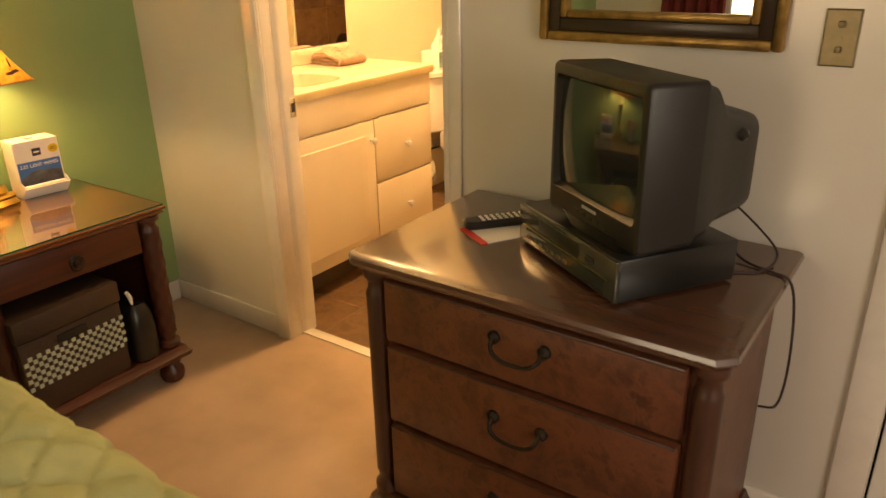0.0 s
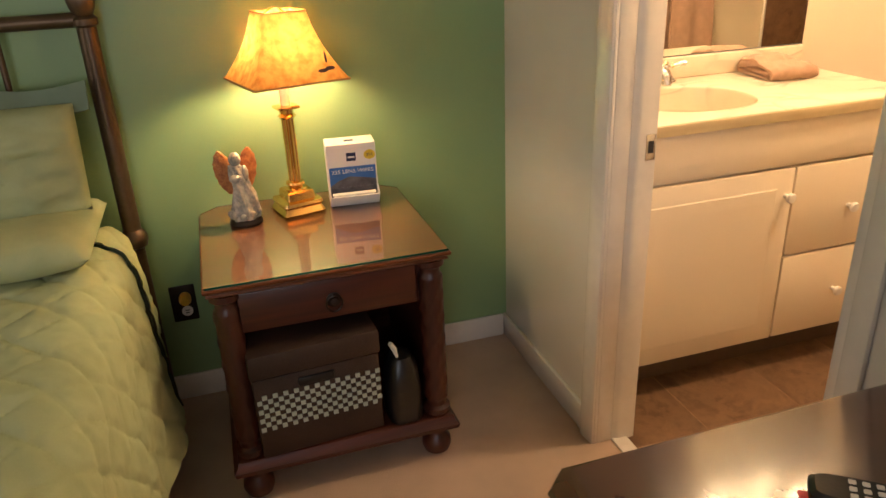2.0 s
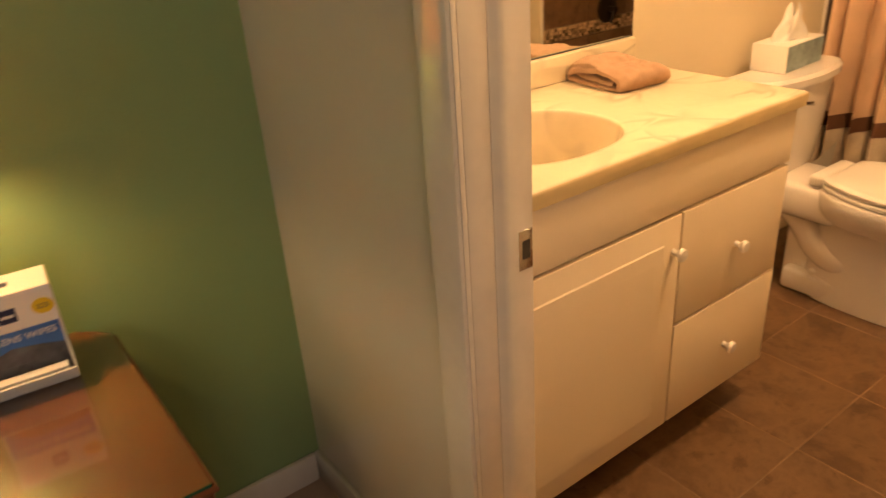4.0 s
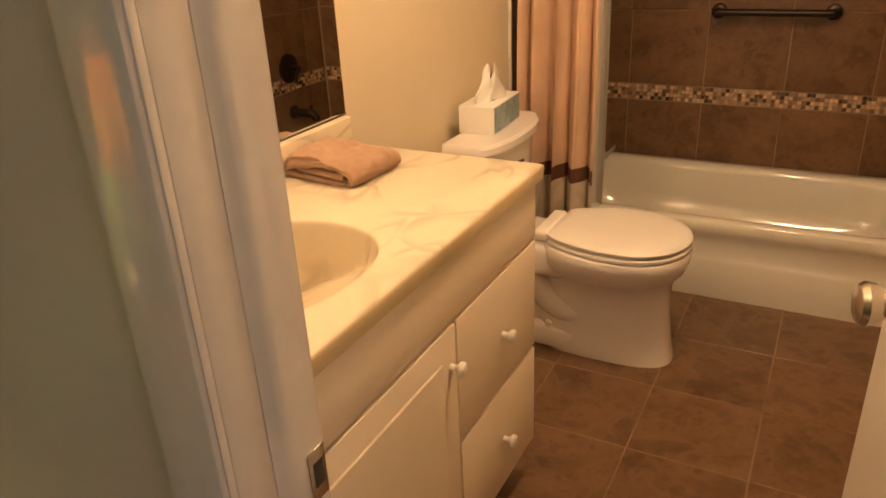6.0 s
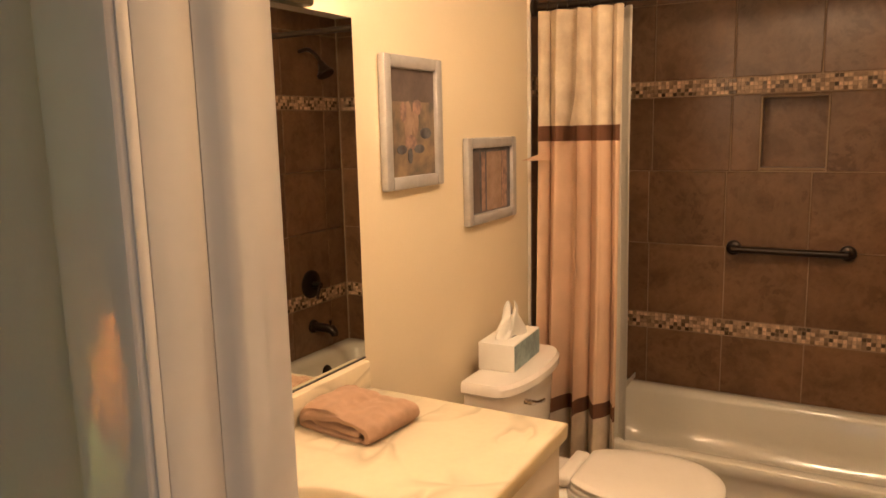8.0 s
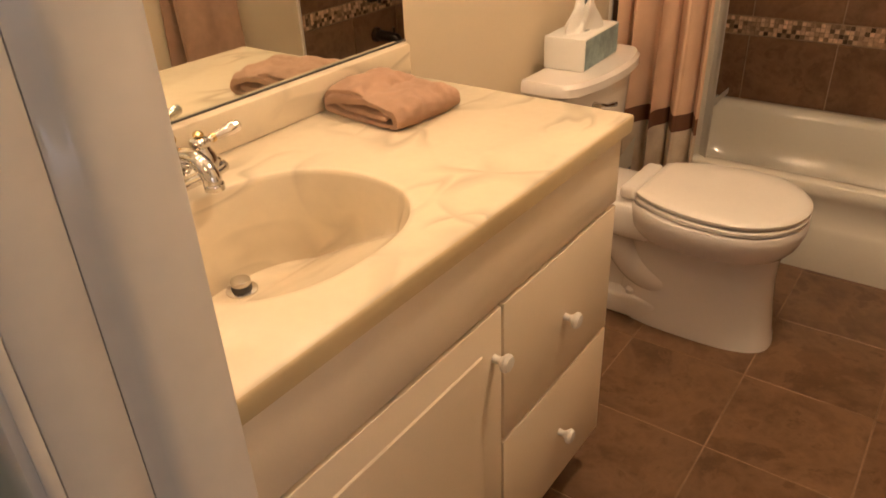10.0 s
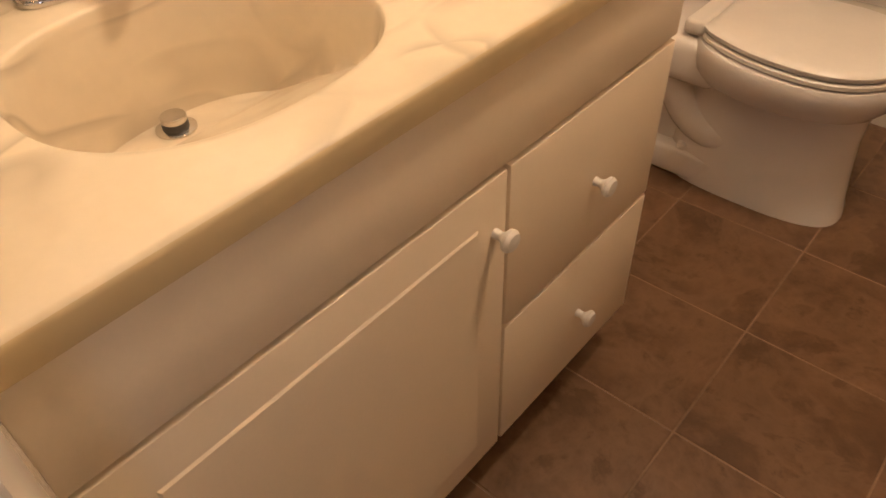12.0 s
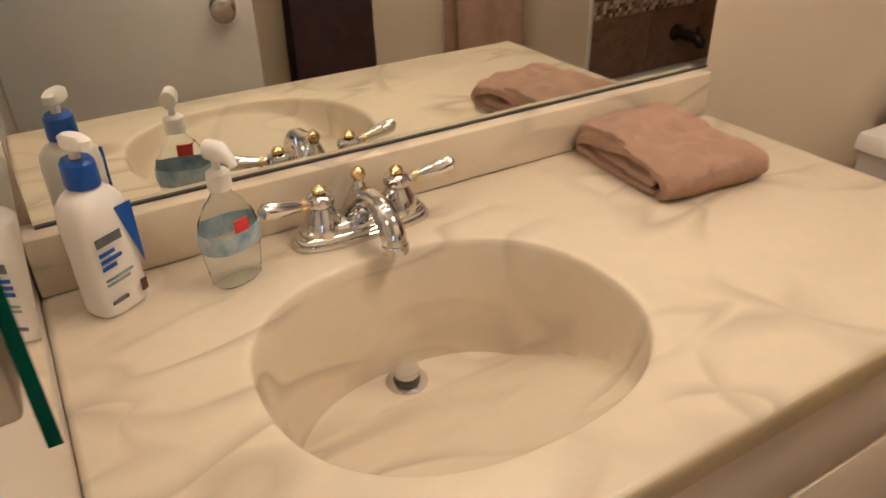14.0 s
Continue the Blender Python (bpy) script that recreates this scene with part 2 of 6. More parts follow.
M_OLD_BRASS = material("antique_brass", (0.25, 0.205, 0.13), 0.38, 1.0, vary=0.18, bump=0.05)
M_BRONZE = material("oil_rubbed_bronze", (0.035, 0.024, 0.018), 0.35, 0.6, vary=0.2, bump=0.05)
M_BEDMETAL = material("brown_bed_metal", (0.13, 0.085, 0.05), 0.4, 0.7, vary=0.2, bump=0.06)
M_MIRROR = material("mirror_silver", (0.86, 0.87, 0.82), 0.0, 1.0, vary=0.0, bump=0.0)
M_GREENEDGE = material("green_glass_edge", (0.0, 0.075, 0.05), 0.15, vary=0.1, bump=0.0)
M_QUILT = material("sage_quilt_cotton", (0.48, 0.52, 0.28), 0.9, vary=0.10, scale=8, fine=500, bump=0.5)
M_SHAM = material("teal_green_cotton", (0.20, 0.27, 0.20), 0.9, vary=0.10, scale=8, fine=500, bump=0.5)
M_PIPE = material("dark_green_piping", (0.05, 0.07, 0.04), 0.9)
M_SKIRT = material("dark_bed_skirt", (0.03, 0.032, 0.022), 0.95)
M_TOWEL = material("peach_terry", (0.48, 0.305, 0.205), 0.97, vary=0.07, scale=34, fine=420, bump=1.0)
M_TOWEL_BROWN = material("chocolate_terry", (0.045, 0.02, 0.017), 0.97, vary=0.25, scale=20, fine=700, bump=1.0)
M_CURT = material("peach_curtain_cloth", (0.66, 0.455, 0.315), 0.85, vary=0.08, scale=10, fine=500, bump=0.3)
M_CURT_BAND = material("brown_curtain_band", (0.15, 0.065, 0.035), 0.8, vary=0.1, fine=500, bump=0.3)
M_CURT_CREAM = material("cream_curtain_cloth", (0.72, 0.62, 0.48), 0.85, dark=(0.50, 0.40, 0.30), scale=14, fine=400, bump=0.3)
M_LINER = material("curtain_liner", (0.62, 0.58, 0.50), 0.5, vary=0.05, bump=0.1)
M_BLACK = material("black_plastic", (0.011, 0.0105, 0.010), 0.3, vary=0.15, fine=300, bump=0.08)
M_TVGREY = material("charcoal_plastic", (0.013, 0.012, 0.011), 0.40, vary=0.1, fine=300, bump=0.1)
M_FASCIA = material("glossy_charcoal", (0.05, 0.047, 0.035), 0.14, vary=0.1, bump=0.0, coat=0.5)
M_SCREEN = material("dark_tube_glass", (0.02, 0.024, 0.022), 0.06, vary=0.05, bump=0.0, coat=0.6)
M_GOLD = material("gilt_frame", (0.40, 0.24, 0.08), 0.35, 0.7, vary=0.3, scale=25, bump=0.3)
M_DARKFRAME = material("dark_frame_wood", (0.035, 0.02, 0.012), 0.3, vary=0.2, bump=0.1)
M_SILVER = material("silver_frame", (0.50, 0.49, 0.49), 0.38, 0.3, vary=0.1, scale=20, bump=0.1)
M_WHITE = material("white_card", (0.80, 0.78, 0.74), 0.6, vary=0.03, bump=0.05)
M_WHITEPL = material("white_plastic", (0.82, 0.78, 0.72), 0.3, vary=0.03, bump=0.0)
M_BLUE = material("blue_plastic", (0.01, 0.08, 0.42), 0.3, vary=0.05, bump=0.0)
M_BLUEPRINT = material("blue_print", (0.04, 0.16, 0.50), 0.5, vary=0.2, scale=14, bump=0.0)
M_PALEBLUE = material("pale_blue_print", (0.36, 0.46, 0.47), 0.6, dark=(0.19, 0.25, 0.26), scale=26, bump=0.0)
M_SOAPLABEL = material("blue_soap_label", (0.16, 0.30, 0.46), 0.4, dark=(0.50, 0.55, 0.58), scale=45, fine=120, bump=0.0)
M_NAVY = material("navy_print", (0.01, 0.015, 0.06), 0.5, bump=0.0)
M_YELLOW = material("yellow_print", (0.75, 0.55, 0.03), 0.5, bump=0.0)
M_GREYPRINT = material("grey_print", (0.14, 0.14, 0.16), 0.5, dark=(0.05, 0.05, 0.06), scale=30, bump=0.0)
M_RED = material("red_print", (0.65, 0.03, 0.03), 0.5, bump=0.0)
M_WICKER = material("dark_brown_wicker", (0.045, 0.022, 0.012), 0.6, vary=0.3, fine=250, bump=0.6)
M_CHECK = material("pale_weave", (0.42, 0.47, 0.42), 0.7, vary=0.1, fine=300, bump=0.3)
M_RESIN = material("painted_resin", (0.62, 0.55, 0.42), 0.5, dark=(0.20, 0.215, 0.21), scale=55, fine=140, bump=0.5)
M_CORD = material("dark_cord", (0.03, 0.015, 0.015), 0.5, bump=0.0)
M_ORANGE = material("amber_plug", (0.75, 0.42, 0.05), 0.4, bump=0.0)
M_SOAP = glass("clear_soap", (0.93, 0.98, 1.0), 0.02, 1.08)
M_GLASS = glass("clear_glass", (0.97, 1.0, 0.98), 0.0, 1.5)
M_GLOBE = glow("lit_frosted_globe", (1.0, 0.66, 0.36), GLOBE_POWER)
M_DOME = glow("lit_frosted_dome", (1.0, 0.66, 0.36), DOME_POWER)
M_BULB = glow("lit_bulb", (1.0, 0.72, 0.38), BULB_POWER)
M_SHADE = shade_material("parchment_shade")
M_FLORAL = material("floral_print", (0.30, 0.22, 0.14), 0.4, dark=(0.10, 0.085, 0.075), scale=16, fine=60, bump=0.0)
M_MAUVE = material("mauve_grey_print", (0.15, 0.115, 0.105), 0.45, dark=(0.09, 0.07, 0.065), scale=14, bump=0.0)
M_PETAL = material("faded_petal_print", (0.36, 0.26, 0.20), 0.45, dark=(0.24, 0.16, 0.12), scale=24, bump=0.0)
M_FLOWER = material("flower_print", (0.42, 0.26, 0.20), 0.5, dark=(0.13, 0.10, 0.10), scale=40, bump=0.0)
M_WING = material("amber_painted_resin", (0.62, 0.26, 0.07), 0.5, dark=(0.30, 0.09, 0.03), scale=60, fine=180, bump=0.6)
M_GILT = material("pale_gilt", (0.80, 0.62, 0.30), 0.15, 1.0, vary=0.04, bump=0.0)
M_SHADE_TRIM = material("tan_shade_binding", (0.42, 0.22, 0.07), 0.7)
M_RUBBER = material("drain_rubber", (0.05, 0.045, 0.04), 0.5, bump=0.0)
M_CURTAIN_RED = material("dark_red_drapery", (0.16, 0.02, 0.018), 0.9, vary=0.2, fine=300, bump=0.3)


# ---- building helpers ----
def thing(name, loc=(0, 0, 0), rz=0.0, label="", category="", group="", kind=""):
    ob = new(name)
    ob.empty_display_size = 0.05
    ob.matrix_basis = pose(*loc, 0, 0, rz)
    return tagged(ob, label, category, group, kind)


def part(name, bm, mat, parent=None, label="", smooth=35, kind=""):
    me = bpy.data.meshes.new(name)
    bmesh.ops.recalc_face_normals(bm, faces=bm.faces)
    bm.to_mesh(me)
    bm.free()
    for m in (mat if isinstance(mat, (list, tuple)) else (mat,)):
        me.materials.append(m)
    me.polygons.foreach_set("use_smooth", [True] * len(me.polygons))
    me.set_sharp_from_angle(angle=radians(smooth))
    ob = new(name, me)
    ob.parent = parent
    return tagged(ob, label, kind=kind)


def solid(name, bm, mat, label="", category="", kind="", group=""):
    return tagged(part(name, bm, mat), label, category, group, kind)


def box(x0, x1, y0, y1, z0, z1, bevel=0.0, seg=2, bm=None):
    own = bm is None
    tmp = bmesh.new()
    bmesh.ops.create_cube(tmp, size=1)
    for v in tmp.verts:
        v.co = Vector((x0 + (v.co.x + 0.5) * (x1 - x0), y0 + (v.co.y + 0.5) * (y1 - y0), z0 + (v.co.z + 0.5) * (z1 - z0)))
    if bevel:
        bmesh.ops.bevel(tmp, geom=tmp.edges[:], offset=bevel, segments=seg, profile=0.5, affect="EDGES")
    if own:
        return tmp
    return merge(bm, tmp)


def merge(bm, other, m=None):
    idx = {}
    for v in other.verts:
        idx[v] = bm.verts.new(m @ v.co if m else v.co)
    for f in other.faces:
        try:
            g = bm.faces.new([idx[v] for v in f.verts])
            g.material_index = f.material_index
        except ValueError:
            pass
    other.free()
    return bm


def loft(loops, caps=(True, True), bm=None, closed=True):
    bm = bm or bmesh.new()
    rows = [[bm.verts.new(p) for p in loop] for loop in loops]
    n = len(rows[0])
    for a, b in zip(rows, rows[1:]):
        for i in range(n if closed else n - 1):
            bm.faces.new((a[i], a[(i + 1) % n], b[(i + 1) % n], b[i]))
    if closed and caps[0]:
        bm.faces.new(rows[0][::-1])
    if closed and caps[1]:
        bm.faces.new(rows[-1])
    return bm


def oval(cx, cy, z, ax, ay, n=40, e=2.0):
    pts = []
    for i in range(n):
        a = 2 * math.pi * i / n
        c, s = math.cos(a), math.sin(a)
        pts.append((cx + ax * math.copysign(abs(c) ** (2 / e), c), cy + ay * math.copysign(abs(s) ** (2 / e), s), z))
    return pts


def lathe(profile, n=28, cx=0, cy=0, bm=None, m=None):
    loops = [oval(cx, cy, z, max(r, 0.0004), max(r, 0.0004), n) for r, z in profile]
    if m:
        loops = [[m @ Vector(p) for p in lp] for lp in loops]
    return loft(loops, bm=bm)


def tube(path, r, n=10, bm=None, radii=None):
    pts = [Vector(p) for p in path]
    loops, side = [], None
    for i, p in enumerate(pts):
        d = (pts[min(i + 1, len(pts) - 1)] - pts[max(i - 1, 0)]).normalized()
        if side is None:
            side = d.cross(Vector((0, 0, 1)) if abs(d.z) < 0.9 else Vector((1, 0, 0))).normalized()
        side = (side - d * side.dot(d)).normalized()
        up = d.cross(side)
        rr = radii[i] if radii else r
        loops.append([p + side * rr * math.cos(2 * math.pi * k / n) + up * rr * math.sin(2 * math.pi * k / n) for k in range(n)])
    return loft(loops, bm=bm)


def spline(points, steps=8):
    p = [Vector(q) for q in points]
    p = [p[0] * 2 - p[1]] + p + [p[-1] * 2 - p[-2]]
    out = []
    for i in range(1, len(p) - 2):
        for k in range(steps):
            t = k / steps
            out.append(0.5 * ((2 * p[i]) + (p[i + 1] - p[i - 1]) * t + (2 * p[i - 1] - 5 * p[i] + 4 * p[i + 1] - p[i + 2]) * t * t
                              + (3 * p[i] - p[i - 1] - 3 * p[i + 1] + p[i + 2]) * t ** 3))
    return out + [p[-2]]


def sheet(f, nu, nv, thick=0.0):
    bm = bmesh.new()
    g = [[bm.verts.new(f(i / nu, j / nv)) for j in range(nv + 1)] for i in range(nu + 1)]
    for i in range(nu):
        for j in range(nv):
            bm.faces.new((g[i][j], g[i + 1][j], g[i + 1][j + 1], g[i][j + 1]))
    if thick:
        bmesh.ops.recalc_face_normals(bm, faces=bm.faces)
        bmesh.ops.solidify(bm, geom=bm.faces[:], thickness=thick)
    return bm


def raised_panel(x, y0, y1, z0, z1, margin=0.05, thick=0.018, raised=True):
    """A cabinet front facing +x, its back at x, with a routed raised field."""
    bm = box(x, x + thick, y0, y1, z0, z1, 0.003)
    if raised:
        a = margin
        def ring(d, off):
            return [(x + thick + off, y0 + d, z0 + d), (x + thick + off, y1 - d, z0 + d), (x + thick + off, y1 - d, z1 - d), (x + thick + off, y0 + d, z1 - d)]
        loft([ring(a - 0.005, -0.002), ring(a, 0.0026), ring(a + 0.030, 0.0062), ring(a + 0.034, 0.0064)], caps=(False, True), bm=bm)
    return bm


def words(name, text, size, mat, parent, m, label="", extrude=0.0004):
    cu = bpy.data.curves.new(name, "FONT")
    cu.body, cu.size, cu.extrude, cu.align_x, cu.align_y = text, size, extrude, "CENTER", "CENTER"
    tmp = bpy.data.objects.new(name + "_tmp", cu)
    scene.collection.objects.link(tmp)
    bpy.context.view_layer.update()
    me = bpy.data.meshes.new_from_object(tmp.evaluated_get(bpy.context.evaluated_depsgraph_get()))
    bpy.data.objects.remove(tmp)
    bpy.data.curves.remove(cu)
    me.materials.clear()
    me.materials.append(mat)
    ob = new(name, me)
    ob.parent = parent
    ob.matrix_basis = m
    return tagged(ob, label)


# ---- structure ----
WX, DY0, DY1 = -2.26, 2.50, 2.625      # west wall face, two faces of the door wall
JW, JE = -1.600, -0.920                # faces of the door jambs
EX, TUBY, BACKY = -0.79, 4.640, 5.42    # bathroom's east wall, where the tiles begin, tiled back wall
BX1, BY0, CEIL = 1.80, -1.50, 2.42
NICHE = (-1.586, -1.340, 1.254, 1.546)

S = "structure"
solid("floor", box(WX - 0.15, BX1 + 0.15, BY0 - 0.15, 2.546, -0.12, 0.0), M_CARPET, "worn beige carpet on the bedroom floor", "carpet", S)
bath_floor = solid("floor_bathroom", box(WX, EX, 2.590, BACKY + 0.1, -0.12, -0.0012), M_FLOOR_GROUT, "brown stone-look tiled bathroom floor with pale grout", "floor", S)
solid("threshold_trim", box(JW - 0.02, JE + 0.02, 2.546, 2.590, -0.1, 0.006, 0.003), M_TRIM, "pale threshold strip between carpet and tiles", "threshold", S)
solid("ceiling", box(WX - 0.15, BX1 + 0.15, BY0 - 0.15, DY1, CEIL, CEIL + 0.1), M_CEIL, "white painted bedroom ceiling", "ceiling", S)
solid("ceiling_bathroom", box(WX - 0.15, EX + 0.15, DY1 + 0.002, TUBY, 2.30, 2.40), M_CEIL, "pale painted bathroom ceiling", "ceiling", S)
solid("ceiling_tub_alcove", box(WX, EX, TUBY, BACKY, 2.03, 2.13), M_CEIL, "low plaster ceiling over the bathtub", "ceiling", S)
solid("wall_west", box(WX - 0.12, WX, BY0, 2.58, 0, CEIL), M_GREEN, "sage green painted bedroom wall", "wall", S)
solid("wall_bathroom_west", box(WX - 0.12, WX, 2.58, BACKY + 0.12, 0, 2.42), M_BATH, "warm cream painted bathroom wall", "wall", S)
solid("wall_door_stub", box(WX, JW - 0.045, DY0, DY1, 0, CEIL), M_WALL, "off-white painted wall beside the bathroom door", "wall", S)
solid("wall_north", box(JE + 0.02, 0.215, DY0, DY1, 0, CEIL), M_WALL, "off-white painted wall behind the dresser", "wall", S)
solid("wall_north_end", box(1.06, BX1, DY0, DY1, 0, CEIL), M_WALL, "off-white painted bedroom wall", "wall", S)
solid("wall_over_closet", box(0.215, 1.06, DY0, DY1, 2.06, CEIL), M_WALL, "off-white wall over a doorway", "wall", S)
solid("wall_over_door", box(JW - 0.02, JE + 0.02, DY0, DY1, 2.05, CEIL), M_WALL, "off-white wall over the bathroom door", "wall", S)
solid("wall_bathroom_east", box(EX, EX + 0.10, DY1, BACKY + 0.12, 0, 2.42), M_BATH, "cream painted bathroom wall with towels", "wall", S)
_bw = bmesh.new()
for _a, _b, _c, _d in ((WX, NICHE[0], 0, 2.42), (NICHE[1], EX, 0, 2.42), (NICHE[0], NICHE[1], 0, NICHE[2]), (NICHE[0], NICHE[1], NICHE[3], 2.42)):
    box(_a, _b, BACKY + 0.01, BACKY + 0.12, _c, _d, bm=_bw)
solid("wall_bathroom_back", _bw, M_GROUT, "masonry wall behind the tub tiles", "wall", S)


def wall_with_window(name, along_x, lo, hi, at, a, b, z0, z1, out, label):
    bm = bmesh.new()
    for u0, u1, w0, w1 in ((lo, a, 0, CEIL), (b, hi, 0, CEIL), (a, b, 0, z0), (a, b, z1, CEIL)):
        if along_x:
            box(u0, u1, min(at, at + out), max(at, at + out), w0, w1, bm=bm)
        else:
            box(min(at, at + out), max(at, at + out), u0, u1, w0, w1, bm=bm)
    return solid(name, bm, M_WALL, label, "wall", S)


wall_with_window("wall_south", True, WX, BX1, BY0, -1.25, -0.25, 0.75, 1.95, -0.15, "off-white bedroom wall with a window")
wall_with_window("wall_east", False, BY0, DY0, BX1, 0.4, 1.4, 0.75, 1.95, 0.15, "off-white bedroom wall with a bright window")


def window(name, along_x, a, b, at, z0, z1):
    w = thing(name, (0, 0, 0), 0, "white framed window letting in blue daylight", "window", kind=S)
    for nm, u0, u1, w0, w1 in (("frame", a, a + 0.05, z0, z1), ("frame", b - 0.05, b, z0, z1), ("frame", a + 0.05, b - 0.05, z0, z0 + 0.05), ("frame", a + 0.05, b - 0.05, z1 - 0.05, z1),
                               ("meeting_rail", a + 0.05, b - 0.05, (z0 + z1) / 2 - 0.02, (z0 + z1) / 2 + 0.02)):
        part(nm, box(u0, u1, at - 0.02, at + 0.02, w0, w1, 0.003) if along_x else box(at - 0.02, at + 0.02, u0, u1, w0, w1, 0.003), M_TRIM, w)
    return w


window("window_1", True, -1.25, -0.25, BY0 - 0.1, 0.75, 1.95)
window("window_2", False, 0.4, 1.4, BX1 + 0.1, 0.75, 1.95)

# baseboards
def baseboard(x0, x1, y0, y1):
    return solid("baseboard", box(x0, x1, y0, y1, 0.0, 0.082, 0.005), M_TRIM, "white painted baseboard along the wall", "baseboard", S)


baseboard(WX, WX + 0.014, BY0, DY0 - 0.014)
baseboard(WX, JW - 0.0705, DY0 - 0.014, DY0)
baseboard(JE + 0.065, 0.138, DY0 - 0.014, DY0)

# bathroom door frame
frame_ob = thing("door_frame", (0, 0, 0), 0, "glossy off-white door jamb and casing of the bathroom doorway", "door frame", kind=S)
for nm, bm in (
    ("jamb", box(JW - 0.045, JW - 0.009, DY0 + 0.0005, 2.545, 0, 2.05, 0.001)), ("jamb_edge", box(JW - 0.0108, JW - 0.009, 2.4915, DY0, 0, 2.05, 0.0006)),
    ("rabbet", loft([[(JW - 0.045, 2.5455, z), (JW - 0.009, 2.5455, z), (JW - 0.0075, 2.550, z), (JW - 0.004, 2.556, z), (JW - 0.0015, 2.562, z), (JW - 0.001, 2.568, z), (JW - 0.001, 2.606, z), (JW - 0.003, 2.611, z), (JW - 0.008, 2.614, z), (JW - 0.043, 2.6252, z), (JW - 0.045, 2.6252, z)] for z in (0, 2.05)])),
    ("jamb", box(JE, JE + 0.02, DY0 - 0.004, DY1 + 0.004, 0, 2.05, 0.003)),
    ("head_jamb", box(JW, JE, DY0 - 0.004, DY1 + 0.004, 2.03, 2.05, 0.002)),
("door_stop", box(JE - 0.012, JE, 2.572, 2.606, 0, 2.03, 0.004)),
    ("casing", loft([[(JW - 0.070, DY0 - 0.0002, z), (JW - 0.070, 2.4835, z), (JW - 0.068, 2.4797, z), (JW - 0.062, 2.4790, z), (JW - 0.046, 2.4809, z), (JW - 0.030, 2.4829, z), (JW - 0.016, 2.4848, z), (JW - 0.0125, 2.4864, z), (JW - 0.0112, 2.4890, z), (JW - 0.0112, DY0 - 0.0002, z)] for z in (0, 2.11)])), ("casing", box(JE + 0.022, JE + 0.062, DY0 - 0.011, DY0, 0, 2.11, 0.004)),
    ("head_casing", box(JW - 0.0110, JE + 0.022, DY0 - 0.010, DY0, 2.05, 2.11, 0.004)),
):
    part(nm, bm, M_TRIM, frame_ob)
sp = part("strike_plate", box(JW - 0.0011, JW + 0.0006, 2.582, 2.6075, 0.800, 0.862, 0.0008), M_NICKEL, frame_ob, "worn satin nickel strike plate")
part("latch_hole", box(JW + 0.0006, JW + 0.0012, 2.588, 2.602, 0.817, 0.846, 0.0), M_RUBBER, sp)

# the doorway beside the dresser
closet = thing("closet_door", (0.215, 2.52, 0), 0, "white painted door in a glossy casing beside the dresser", "door", kind=S)
part("casing", box(-0.075, -0.002, -0.034, -0.0205, 0, 2.12, 0.005), M_TRIM, closet)
part("casing", box(0.848, 0.92, -0.034, -0.0205, 0, 2.12, 0.005), M_TRIM, closet)
part("leaf", box(0.006, 0.839, 0.03, 0.07, 0.01, 2.05, 0.003), M_WHITEPL, closet)

# bathroom door, swung into the bathroom
door = thing("door_1", (JE - 0.012, DY1 + 0.004, 0), 90 + 15, "white painted bathroom door standing open", "door", kind=S)
part("leaf", box(0.0, 0.622, -0.036, 0.0, 0.012, 2.02, 0.003), M_WHITEPL, door)
M_turn = Matrix.Translation((0.548, 0.0, 0.846)) @ Euler((radians(-90), 0, 0)).to_matrix().to_4x4()
part("knob", lathe([(0.011, 0.004), (0.011, 0.025), (0.02, 0.031), (0.028, 0.042), (0.03, 0.054), (0.025, 0.062), (0.012, 0.065), (0, 0.066)], 32, m=M_turn), M_NICKEL, door, "round satin nickel knob")
part("rose", lathe([(0.033, 0.0), (0.033, 0.004), (0.026, 0.009), (0.012, 0.010)], 32, m=M_turn), M_NICKEL, door)
part("latch", box(0.622, 0.6235, -0.030, -0.006, 0.828, 0.888, 0.0), M_NICKEL, door)
part("hinge", box(-0.006, 0.006, -0.012, 0.006, 0.25, 0.34, 0.002), M_NICKEL, door)
part("hinge", box(-0.006, 0.006, -0.012, 0.006, 1.72, 1.81, 0.002), M_NICKEL, door)


